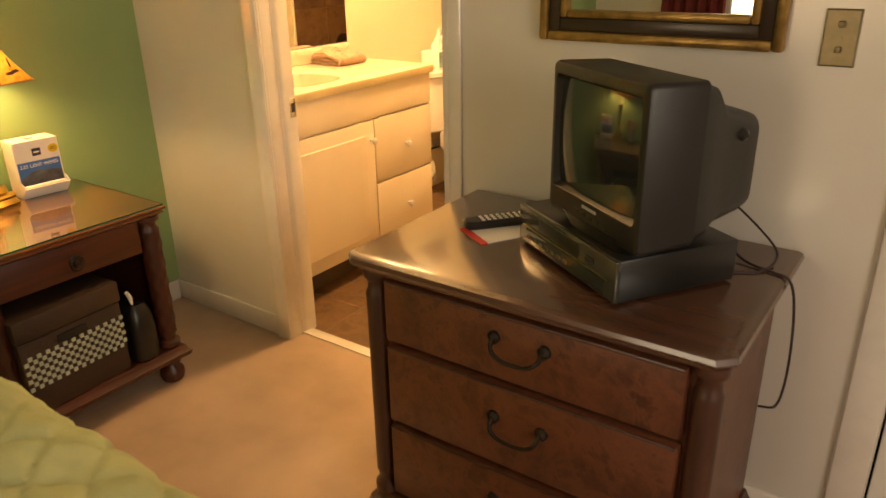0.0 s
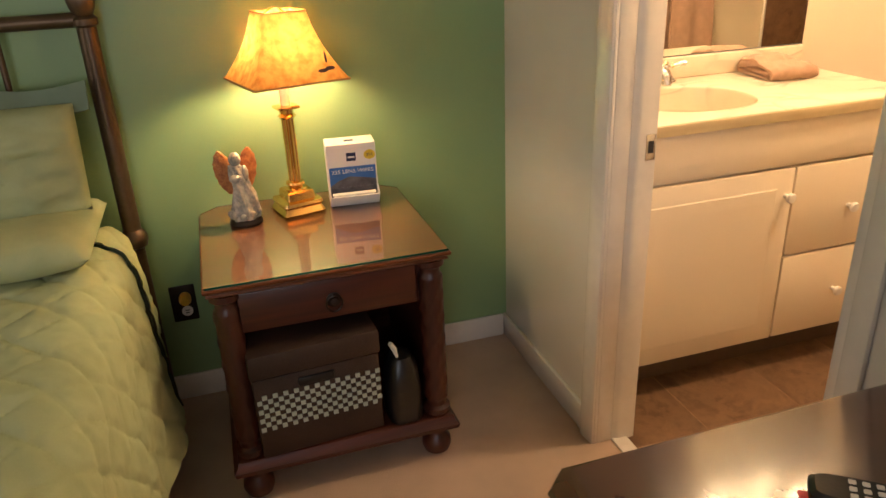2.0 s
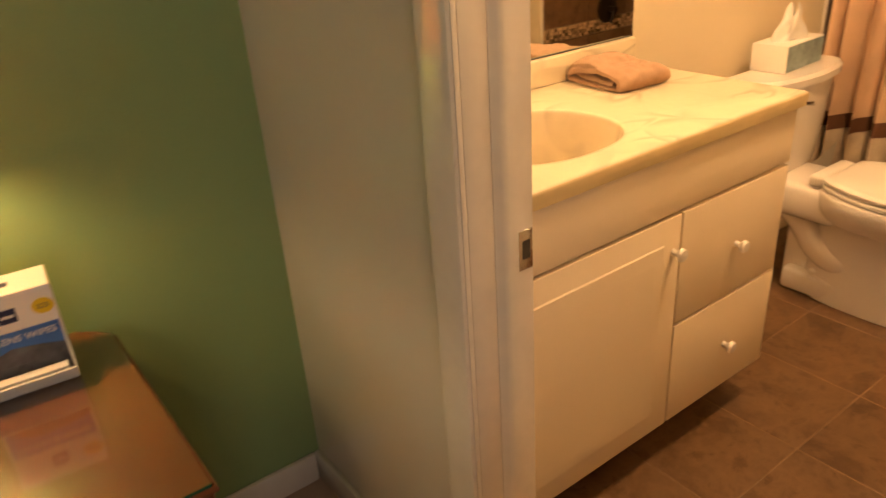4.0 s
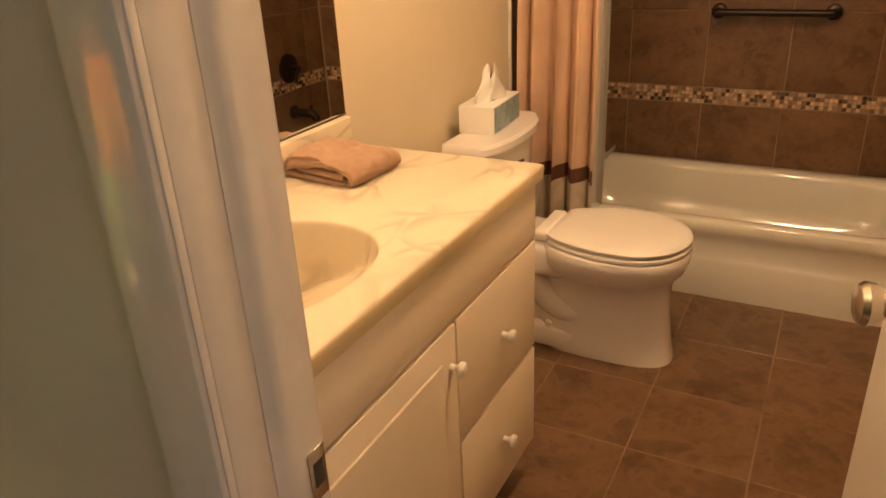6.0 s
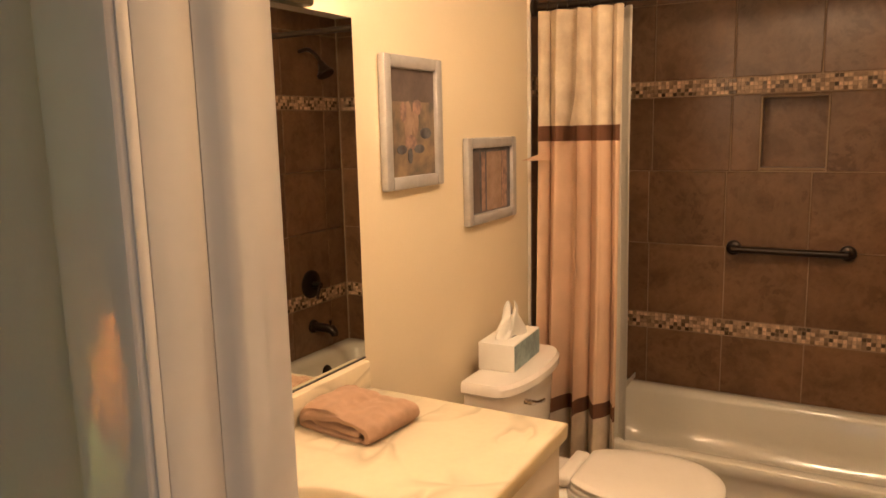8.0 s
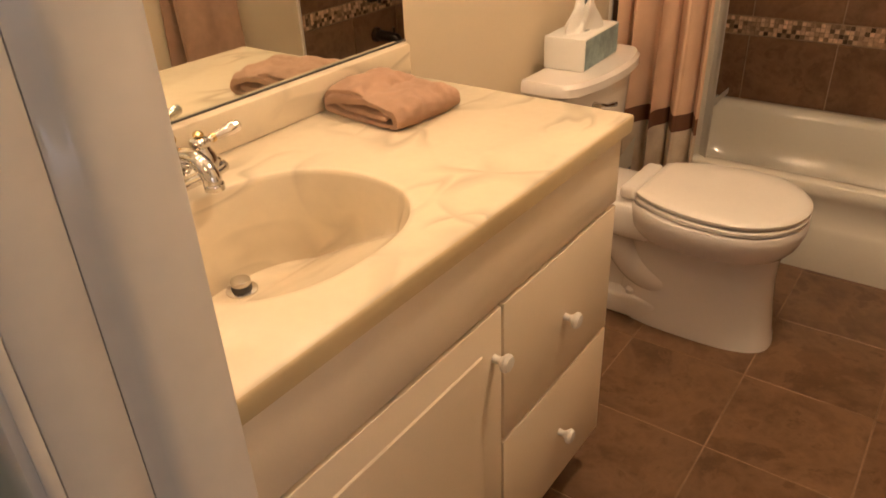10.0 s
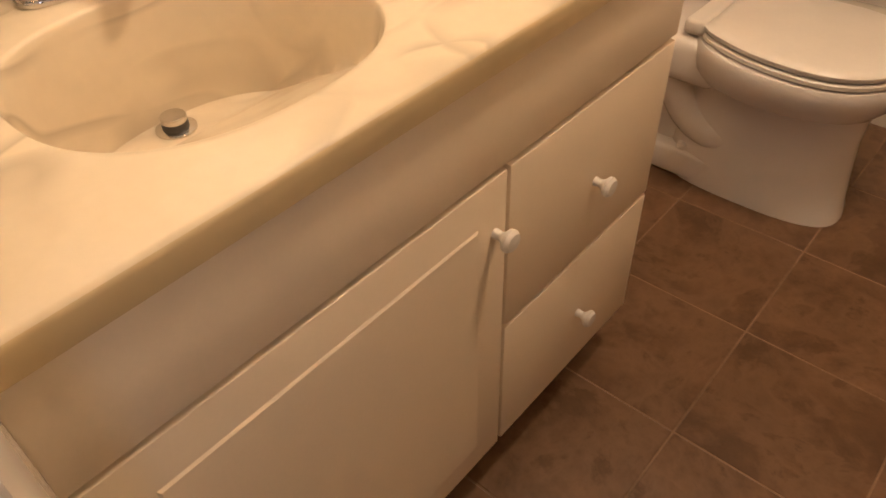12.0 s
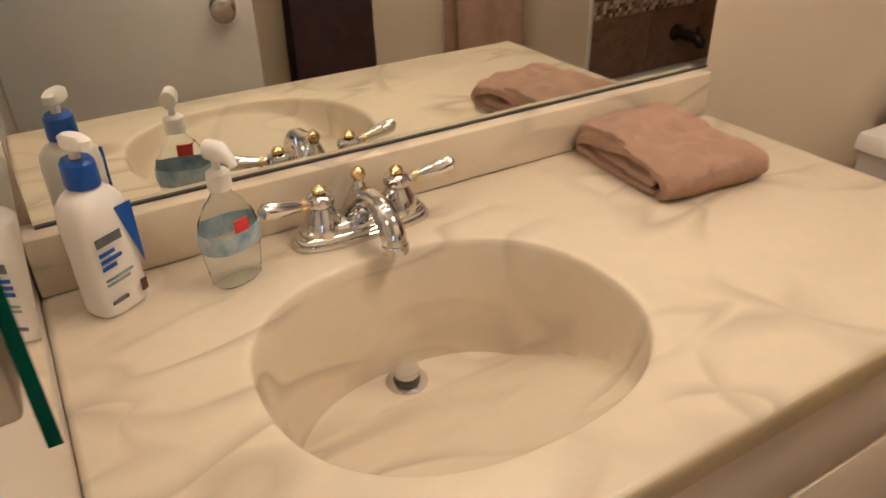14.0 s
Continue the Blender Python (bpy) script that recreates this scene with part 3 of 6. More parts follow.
# ---- bathroom ----
def vanity():
    v = thing("vanity_cabinet", (0, 0, 0), 0, "cream vanity cabinet with one door and two drawers", "cabinet")
    x = -1.760
    part("side_panel", box(WX + 0.002, x, 3.545, 3.562, 0.116, 0.806, 0.001), M_VANITY, v)
    part("side_panel", box(WX + 0.002, x, 2.646, 2.664, 0.116, 0.806, 0.001), M_VANITY, v)
    part("bottom_panel", box(WX + 0.002, x, 2.664, 3.545, 0.116, 0.134), M_VANITY, v)
    part("face_frame", box(x - 0.02, x - 0.0005, 2.664, 3.545, 0.134, 0.806), M_VANITY, v)
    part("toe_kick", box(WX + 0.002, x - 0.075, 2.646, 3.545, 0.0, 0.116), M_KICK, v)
    part("false_front", box(x, x + 0.018, 2.628, 3.562, 0.674, 0.806, 0.003), M_VANITY, v)
    part("filler_strip", box(x - 0.02, x - 0.001, 2.6265, 2.6455, 0.116, 0.806), M_VANITY, v)
    d = part("door", raised_panel(x, 2.630, 3.163, 0.118, 0.666, 0.058), M_VANITY, v)
    def knob(y, z, p):
        m = Matrix.Translation((x + 0.018, y, z)) @ Euler((0, radians(90), 0)).to_matrix().to_4x4()
        part("knob", lathe([(0.007, 0), (0.006, 0.010), (0.009, 0.015), (0.0145, 0.019), (0.0155, 0.024), (0.012, 0.029), (0, 0.031)], 20, m=m), M_WHITEPL, p, "white porcelain knob")
    knob(3.140, 0.585, d)
    a = part("drawer", box(x, x + 0.018, 3.169, 3.562, 0.393, 0.666, 0.004), M_VANITY, v)
    knob(3.374, 0.524, a)
    b = part("drawer", box(x, x + 0.018, 3.169, 3.562, 0.118, 0.387, 0.004), M_VANITY, v)
    knob(3.374, 0.250, b)


def sink_top():
    t = thing("sink_countertop", (0, 0, 0.807), 0, "cream swirled cultured marble top with an integral oval basin", "countertop")
    x0, x1, y0, y1, H = WX + 0.002, -1.730, 2.627, 3.573, 0.034
    cx, cy, ax, ay, n = -1.953, 2.947, 0.157, 0.183, 96
    def rect(z, d=0.0):
        out = []
        for i in range(n):
            a = 2 * math.pi * i / n
            c, s = math.cos(a), math.sin(a)
            k = min(((x1 - d - cx) if c > 0 else (x0 + d - cx)) / c if abs(c) > 1e-9 else 1e9, ((y1 - d - cy) if s > 0 else (y0 + d - cy)) / s if abs(s) > 1e-9 else 1e9)
            out.append((cx + c * k, cy + s * k, z))
        corners = [(x1 - d, y1 - d), (x0 + d, y1 - d), (x0 + d, y0 + d), (x1 - d, y0 + d)]
        for q in corners:
            j = min(range(n), key=lambda i: (out[i][0] - q[0]) ** 2 + (out[i][1] - q[1]) ** 2)
            out[j] = (*q, z)
        return out
    loops = [rect(0.0), rect(0.012, -0.001), rect(0.026, -0.002), rect(H - 0.003, 0.0), rect(H, 0.006)]
    e = lambda s, z: oval(cx, cy, z, ax * s, ay * s, n, 2.3)
    loops += [e(1.05, H), e(1.004, H), e(0.992, H - 0.002)]
    def depth(x, s):
        """Steep walls meeting a floor that falls towards the drain at the back."""
        wall, floor = 0.006 + 0.95 * (0.985 - s), min(0.142, 0.004 + 0.155 * (max(0.0, 0.160 - x) / 0.278) ** 0.85)
        d = wall - floor
        return 0.5 * (wall + floor - math.sqrt(d * d + 0.00006))
    for k in range(34):
        s = 0.982 - 0.952 * (k / 33)
        loops.append([(x, y, H - depth(x - cx, s)) for x, y, _ in e(s, 0)])
    slab = loft(loops, caps=(False, True))
    # The front edge takes a darker, yellower colour than the slab.
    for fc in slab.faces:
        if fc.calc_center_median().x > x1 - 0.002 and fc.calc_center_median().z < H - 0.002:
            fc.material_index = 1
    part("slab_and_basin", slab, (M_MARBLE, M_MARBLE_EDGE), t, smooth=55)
    part("backsplash", box(x0, x0 + 0.042, y0, y1 - 0.004, H + 0.0005, 0.1005, 0.004), M_MARBLE, t)
    dr = thing("sink_drain", (-2.062, 2.950, 0.807 + H - 0.1415), 0, "chrome pop-up drain stopper in the basin", "drain")
    part("flange", lathe([(0.027, 0.0), (0.027, 0.003), (0.02, 0.005), (0.0, 0.005)], 32), M_CHROME, dr)
    part("gap", lathe([(0.0175, 0.005), (0.0175, 0.009), (0.016, 0.018)], 24), M_RUBBER, dr)
    dr.scale = (0.88, 0.88, 0.70)
    part("stopper", lathe([(0.010, 0.012), (0.0165, 0.016), (0.0175, 0.024), (0.016, 0.027), (0, 0.028)], 28), M_CHROME, dr)


def faucet():
    f = thing("faucet", (-2.174, 2.960, 0.8413), 0, "two-handle chrome faucet with brass finials", "faucet")
    part("base", loft([oval(0, 0, z, a, b, 44, 3.0) for z, a, b in ((0, 0.0285, 0.083), (0.004, 0.0295, 0.084), (0.007, 0.0285, 0.083), (0.0075, 0.0265, 0.080), (0.012, 0.0265, 0.080), (0.014, 0.0245, 0.077), (0.0145, 0.0225, 0.074), (0.019, 0.0225, 0.074), (0.023, 0.0190, 0.068), (0.0245, 0.0150, 0.062))]), M_CHROME, f)
    for s in (-1, 1):
        y = 0.047 * s
        h = part("valve", lathe([(0.0235, 0.012), (0.0228, 0.020), (0.0190, 0.031), (0.0142, 0.040), (0.0130, 0.043), (0.0148, 0.045), (0.0160, 0.050), (0.0145, 0.055), (0.0090, 0.058), (0.0055, 0.059)], 26, 0, y), M_CHROME, f)
        part("finial", lathe([(0.0055, 0.0585), (0.0085, 0.0605), (0.0080, 0.0640), (0.0045, 0.0670), (0, 0.0685)], 18, 0, y), M_GILT, h, "small brass finial")
        L = [(0.003, y + s * 0.013, 0.050), (0.004, y + s * 0.022, 0.0512), (0.006, y + s * 0.038, 0.0535), (0.008, y + s * 0.054, 0.0560), (0.009, y + s * 0.066, 0.0580), (0.0095, y + s * 0.071, 0.0588)]
        part("lever", tube(L, 0.005, 14, radii=[0.0050, 0.0052, 0.0078, 0.0098, 0.0088, 0.0035]), M_CHROME, h)
        part("collar", tube([(0.0038, y + s * 0.0195, 0.0508), (0.0043, y + s * 0.0245, 0.0516)], 0.0070, 14), M_GILT, h)
    spine = spline([(0.004, 0, 0.030), (0.020, 0, 0.044), (0.042, 0, 0.050), (0.064, 0, 0.046), (0.079, 0, 0.032), (0.083, 0, 0.014)], 7)
    k = len(spine)
    sp = part("spout", tube(spine, 0.014, 20, radii=[0.0205 - 0.007 * min(1, i / (k * 0.4)) for i in range(k)]), M_CHROME, f)
    part("spout_tip", lathe([(0.0125, 0.011), (0.0145, 0.012), (0.0148, 0.020), (0.0138, 0.022)], 22, 0.083, 0), M_CHROME, sp)
    part("hub", lathe([(0.0225, 0.020), (0.0205, 0.032), (0.0140, 0.046), (0.0075, 0.056), (0.0050, 0.062)], 24, 0.0, 0), M_CHROME, f)
    part("lift_knob", lathe([(0.0045, 0.062), (0.0080, 0.0655), (0.0088, 0.0700), (0.0070, 0.0745), (0.0030, 0.0775), (0, 0.078)], 20, 0.0, 0), M_GILT, f, "brass lift-rod knob")


def lotion_bottle():
    b = thing("lotion_bottle", (-2.170, 2.692, 0.8415), 32, "white pump bottle of lotion with a blue collar", "bottle")
    part("body", loft([oval(0, 0, z, a, w, 36, 3.2) for z, a, w in ((0, 0.022, 0.033), (0.004, 0.025, 0.036), (0.11, 0.027, 0.037), (0.128, 0.026, 0.035), (0.138, 0.020, 0.027), (0.144, 0.015, 0.016), (0.148, 0.013, 0.013))]), M_WHITEPL, b)
    part("collar", lathe([(0.0185, 0.146), (0.0195, 0.149), (0.0185, 0.172), (0.015, 0.176)], 26), M_BLUE, b, "ribbed blue collar")
    part("pump", tube([(0, 0, 0.174), (0, 0, 0.188)], 0.006, 12), M_WHITEPL, b)
    part("pump_head", loft([oval(0.006, 0, z, a, w, 24, 2.6) for z, a, w in ((0.186, 0.010, 0.008), (0.189, 0.020, 0.011), (0.198, 0.021, 0.010), (0.202, 0.014, 0.007))]), M_WHITEPL, b)
    tri = bmesh.new()
    face = 0.0285
    for x in (face - 0.002, face):
        tri.verts.new((x, 0.008, 0.122)), tri.verts.new((x, 0.031, 0.122)), tri.verts.new((x, 0.031, 0.048))
    vs = tri.verts[:] if not tri.verts.ensure_lookup_table() else None
    tri.faces.new(vs[:3]), tri.faces.new(vs[3:])
    for i in range(3):
        j = (i + 1) % 3
        tri.faces.new((vs[i], vs[j], vs[3 + j], vs[3 + i]))
    part("blue_wedge", tri, M_BLUE, b, "printed blue corner wedge")
    for z, w, h, m in ((0.094, 0.036, 0.010, M_GREYPRINT), (0.080, 0.022, 0.004, M_BLUE), (0.072, 0.030, 0.004, M_BLUE), (0.064, 0.020, 0.004, M_BLUE), (0.050, 0.040, 0.0025, M_PALEBLUE), (0.044, 0.034, 0.0025, M_PALEBLUE), (0.022, 0.024, 0.004, M_GREYPRINT)):
        part("print_bar", box(face - 0.001, face + 0.0004, -0.029, -0.029 + w, z - h / 2, z + h / 2), m, b)
    b.scale = (0.88, 0.77, 0.88)
    part("print_mark", box(face - 0.001, face + 0.0004, 0.016, 0.025, 0.016, 0.030), M_CURT_BAND, b)


def soap_bottle():
    b = thing("soap_bottle", (-2.150, 2.806, 0.8418), 22, "clear pump bottle half full of hand soap", "bottle")
    prof = ((0, 0.020, 0.030), (0.003, 0.023, 0.033), (0.03, 0.026, 0.037), (0.055, 0.028, 0.040), (0.075, 0.026, 0.036), (0.092, 0.019, 0.024), (0.102, 0.012, 0.013), (0.110, 0.011, 0.011))
    part("body", loft([oval(0, 0, z, a, w, 32, 2.4) for z, a, w in prof]), M_SOAP, b, "clear plastic bottle")
    part("label", loft([oval(0, 0, z, a + 0.0012, w + 0.0012, 32, 2.4) for z, a, w in ((0.044, 0.0272, 0.0387), (0.055, 0.028, 0.040), (0.066, 0.0272, 0.038))], caps=(False, False)), M_SOAPLABEL, b, "blue printed label band")
    part("label_spot", box(0.0280, 0.0296, -0.010, 0.010, 0.066, 0.080), M_RED, b)
    part("collar", lathe([(0.0145, 0.108), (0.015, 0.111), (0.0145, 0.126), (0.010, 0.129)], 22), M_WHITEPL, b)
    part("pump", tube([(0, 0, 0.126), (0, 0, 0.142)], 0.005, 12), M_WHITEPL, b)
    b.scale = (0.80, 0.80, 0.95)
    part("pump_head", tube([(-0.010, 0, 0.148), (0.012, 0, 0.150), (0.030, 0, 0.145), (0.034, 0, 0.138)], 0.008, 12, radii=[0.011, 0.011, 0.006, 0.005]), M_WHITEPL, b)


def folded_towel():
    t = thing("folded_towel", (-2.113, 3.376, 0.8415), -5, "folded peach terry hand towel on the countertop", "towel")
    t.scale = (0.87, 0.80, 0.92)
    def cloth(pts, y0, y1, thick, seed, slack):
        spine = [Vector(p) for p in spline(pts, 8)]
        k = len(spine)
        out = []
        for i in range(k):
            d = spine[min(i + 1, k - 1)] - spine[max(i - 1, 0)]
            out.append(Vector((-d.z, 0, d.x)).normalized())
        loops = []
        for j in range(37):
            u = j / 36
            end = abs(2 * u - 1) ** 6
            ring = []
            for side, order in ((1, range(k)), (-1, range(k - 1, -1, -1))):
                for i in order:
                    q = spine[i] + out[i] * side * thick * (0.5 - 0.24 * end) * (0.65 if i in (0, k - 1) else 1.0)
                    y = y0 + (y1 - y0) * u
                    w = noise.noise((q.x * 12, y * 15, seed)) * 0.012 + noise.noise((q.x * 36, y * 40, seed + 4)) * 0.006
                    lift = min(1.0, q.z / 0.02)
                    ring.append(Vector((q.x + w * 0.7, y + 0.005 * noise.noise((q.x * 22, q.z * 60, seed)) + slack * (i / k - 0.5), max(0.0006, q.z + w * lift - 0.006 * end * lift))))
            loops.append(ring)
        return loft(loops)
    part("lower_fold", cloth([(0.082, 0, 0.008), (0.0, 0, 0.008), (-0.088, 0, 0.009), (-0.104, 0, 0.018), (-0.090, 0, 0.027), (-0.02, 0, 0.026), (0.078, 0, 0.025)], -0.100, 0.096, 0.017, 2, 0.004), M_TOWEL, t, smooth=60)
    part("upper_fold", cloth([(-0.086, 0, 0.036), (-0.04, 0, 0.043), (0.02, 0, 0.047), (0.070, 0, 0.046), (0.098, 0, 0.037), (0.106, 0, 0.024), (0.098, 0, 0.011), (0.086, 0, 0.0085)], -0.102, 0.100, 0.022, 7, 0.010), M_TOWEL, t, smooth=60)
    part("back_fold", cloth([(-0.104, 0, 0.026), (-0.096, 0, 0.046), (-0.066, 0, 0.056), (-0.02, 0, 0.056), (0.02, 0, 0.049)], -0.098, 0.086, 0.015, 12, -0.006), M_TOWEL, t, smooth=60)


def toilet():
    t = thing("toilet", (-0.022, 4.222, 0), 0, "white porcelain toilet with the lid closed", "toilet")
    part("base", loft([oval(cx, 0.018, z, a, b * 0.86, 44, e) for z, cx, a, b, e in ((0.0, -1.735, 0.226, 0.118, 2.8), (0.02, -1.735, 0.223, 0.116, 2.8), (0.04, -1.737, 0.220, 0.113, 2.8), (0.12, -1.740, 0.213, 0.108, 2.7), (0.20, -1.742, 0.208, 0.108, 2.5), (0.26, -1.737, 0.208, 0.118, 2.3), (0.30, -1.722, 0.216, 0.148, 2.2))]), M_PORC, t)
    part("bowl", loft([oval(cx, 0, z, a, b, 48, 2.2) for z, cx, a, b in ((0.285, -1.722, 0.205, 0.135), (0.315, -1.715, 0.222, 0.165), (0.345, -1.708, 0.226, 0.183), (0.368, -1.706, 0.226, 0.187), (0.378, -1.706, 0.222, 0.184))]), M_PORC, t)
    part("trapway", tube(spline([(-2.06, -0.034, 0.30), (-1.97, -0.036, 0.235), (-1.91, -0.036, 0.165), (-1.84, -0.034, 0.135), (-1.77, -0.020, 0.14)], 8), 0.046, 20), M_PORC, t)
    part("rear_deck", box(-2.08, -1.84, -0.11, 0.13, 0.26, 0.372, 0.03, 4), M_PORC, t)
    part("rear_foot", box(-2.02, -1.80, -0.034, 0.072, 0.0, 0.27, 0.012, 3), M_PORC, t)
    part("foot_ledge", box(-2.00, -1.80, -0.076, 0.112, 0.0, 0.075, 0.014, 3), M_PORC, t)
    def egg(z, d, rear=-1.893, front=-1.482, half=0.178, n=44):
        """Outline of the seat: flat across the hinges, widest before the middle, round in front; d insets it."""
        xc, pts = -1.672, []
        for i in range(n + 1):
            a = -math.pi / 2 + math.pi * i / n
            pts.append((xc + (front - d - xc) * math.cos(a) ** 0.92 if 0 < i < n else xc, (half - d) * math.sin(a), z))
        for i in range(1, 13):
            u = i / 12
            pts.append((xc + (rear + d - xc) * u, (half - d) * (1 - 0.36 * u ** 2.2) - (0.006 if i == 12 else 0), z))
        return pts + [(x, -y, zz) for x, y, zz in pts[:n:-1]]
    part("seat", loft([egg(z, d) for z, d in ((0.381, 0.006), (0.384, 0.001), (0.392, 0.0), (0.3955, 0.004))]), M_WHITEPL, t)
    part("lid", loft([egg(z, d) for z, d in ((0.399, 0.005), (0.402, 0.001), (0.410, 0.0), (0.4155, 0.006), (0.4185, 0.022), (0.420, 0.070), (0.4205, 0.130))]), M_WHITEPL, t, smooth=50)
    part("hinge_cover", box(-1.945, -1.895, -0.10, 0.10, 0.376, 0.412, 0.012, 3), M_WHITEPL, t)
    def d_loop(z, back, front, half, n=18):
        pts = [(back, -half, z), (back, half, z)]
        for i in range(n + 1):
            a = math.pi / 2 - math.pi * i / n
            pts.append((back + (front - back) * (0.55 + 0.45 * math.cos(a) ** 0.8 if i not in (0, n) else 0.55), half * math.sin(a), z))
        return pts
    part("tank", loft([d_loop(z, -2.180, f + 0.03, h) for z, f, h in ((0.365, -2.09, 0.185), (0.375, -2.08, 0.195), (0.50, -2.065, 0.205), (0.655, -2.055, 0.212))]), M_PORC, t)
    part("tank_lid", loft([d_loop(z, -2.182, f + 0.03, h) for z, f, h in ((0.655, -2.045, 0.222), (0.660, -2.036, 0.228), (0.680, -2.036, 0.228), (0.690, -2.045, 0.222))]), M_PORC, t)
    part("flush_lever", tube([(-2.05, -0.10, 0.615), (-2.012, -0.10, 0.615), (-2.004, -0.085, 0.612), (-2.000, -0.040, 0.606)], 0.006, 10, radii=[0.010, 0.008, 0.006, 0.007]), M_CHROME, t)
    t.scale = (1, 1, 1.042)
    part("bolt_cap", lathe([(0.016, 0.0), (0.015, 0.012), (0.008, 0.018), (0, 0.019)], 18, m=Matrix.Translation((-1.90, -0.054, 0.0745))), M_WHITEPL, t)


def paper_roll():
    p = thing("toilet_paper", (-1.848, 3.6195, 0.332), 0, "white toilet paper roll on a holder beside the vanity", "toilet paper")
    ring = lambda x, r: [(x, r * math.cos(2 * math.pi * k / 32), r * math.sin(2 * math.pi * k / 32)) for k in range(32)]
    part("roll", loft([ring(-0.05, 0.020), ring(-0.05, 0.047), ring(-0.047, 0.049), ring(0.047, 0.049), ring(0.05, 0.047), ring(0.05, 0.020)], caps=(False, False)), M_WHITE, p)
    part("core", loft([ring(-0.05, 0.0195), ring(0.05, 0.0195)], caps=(False, False)), M_CURT, p, "brown card core")
    part("loose_end", sheet(lambda u, v: Vector((-0.05 + 0.10 * u, 0.0495 + 0.004 * v * math.sin(3 * u), 0.0 - 0.055 * v - 0.018 * v * u)), 8, 6, 0.0006), M_WHITE, p)
    part("spindle", tube([(-0.065, 0, 0), (0.053, 0, 0)], 0.008, 12), M_NICKEL, p)
    part("bracket", tube([(-0.062, -0.058, 0), (-0.062, 0, 0)], 0.007, 10), M_NICKEL, p)


def tissue_box():
    t = thing("tissue_box", (-2.158, 4.240, 0.7195), 3, "pale blue patterned tissue box with a tissue pulled up", "tissue box")
    part("box", box(-0.058, 0.058, -0.116, 0.116, 0, 0.085, 0.003), M_WHITE, t)
    part("printed_side", box(0.058, 0.0588, -0.112, 0.112, 0.003, 0.081), M_PALEBLUE, t, "pale blue floral print")
    part("slot", loft([oval(0, 0, z, 0.026, 0.062, 30) for z in (0.0852, 0.0858)]), M_GREYPRINT, t)
    def f(u, v):
        a = u * 2 * math.pi
        r = (0.034 * (1 - v) ** 0.7 + 0.012) * (1 + 0.32 * math.sin(3 * a + 4 * v) + 0.18 * math.sin(5 * a - 3 * v))
        return Vector((0.7 * r * math.cos(a) + 0.014 * v, 1.5 * r * math.sin(a) - 0.012 * v, 0.080 + v * (0.096 + 0.022 * math.sin(2 * a + 1))))
    part("tissue", sheet(f, 30, 16, 0.0006), M_WHITE, t, "crumpled white tissue")


def wall_picture(loc, w, h, label, mat, flower):
    p = thing("framed_picture", loc, 0, label, "picture", "bathroom pictures")
    fw = 0.032
    for nm, y0, y1, z0, z1 in (("frame_side", 0, fw, 0, h), ("frame_side", w - fw, w, 0, h), ("frame_rail", fw, w - fw, 0, fw), ("frame_rail", fw, w - fw, h - fw, h)):
        part(nm, box(0.0, 0.022, y0, y1, z0, z1, 0.006), M_SILVER, p, "silver moulded frame")
    part("print", box(0.002, 0.010, fw, w - fw, fw, h - fw), mat, p, "muted botanical print")
    if flower:
        part("sky_band", box(0.0095, 0.0104, fw + 0.002, w - fw - 0.002, h * 0.66, h - fw - 0.002), M_MAUVE, p, "dusky upper part of the print")
        for cy, cz, a, b, m in ((0.42, 0.50, 0.07, 0.17, M_PETAL), (0.54, 0.52, 0.06, 0.12, M_PETAL), (0.34, 0.58, 0.05, 0.08, M_FLOWER), (0.58, 0.62, 0.08, 0.06, M_FLOWER), (0.72, 0.42, 0.10, 0.045, M_GREYPRINT),
                                (0.46, 0.35, 0.10, 0.06, M_FLOWER), (0.30, 0.30, 0.08, 0.035, M_GREYPRINT), (0.60, 0.30, 0.09, 0.035, M_GREYPRINT), (0.44, 0.25, 0.04, 0.06, M_GREYPRINT)):
            depth = 0.0108 + 0.0004 * (m is M_FLOWER) + 0.0008 * (m is M_GREYPRINT)
            part("flower", loft([[(x, y, z) for y, z, _ in oval(w * cy, h * cz, 0, w * a, h * b, 14)] for x in (0.010, depth)]), m, p)
    else:
        for k, hw, m in ((0.20, 0.022, M_MAUVE), (0.34, 0.012, M_FLOWER), (0.56, 0.054, M_PETAL), (0.78, 0.020, M_FLOWER)):
            part("column", box(0.0095, 0.0106, w * k - hw, w * k + hw, fw + 0.004, h - fw - 0.012), m, p)


def curtain_sheet(y, x0, x1, z0, z1, folds, amp, phase=0.0, pinch=0.0, off=0.0):
    def f(u, v):
        z = z0 + (z1 - z0) * v
        k = (z - 0.3) / 1.58
        a = amp * (1.0 - 0.55 * k)
        x = x0 + (x1 - x0) * u + 0.010 * (1 - k) * (u - 0.5) + 0.008 * math.sin(u * 17 + phase)
        w = u * folds * 2 * math.pi + phase + 0.35 * math.sin(k * 3.1 + u * 4)
        return Vector((x + 0.12 * a * math.sin(2 * w), y + off - a * (math.sin(w) + 0.18 * math.sin(2.3 * w + 1)) - 0.006 * math.sin(k * 7 + u * 3), z))
    return f


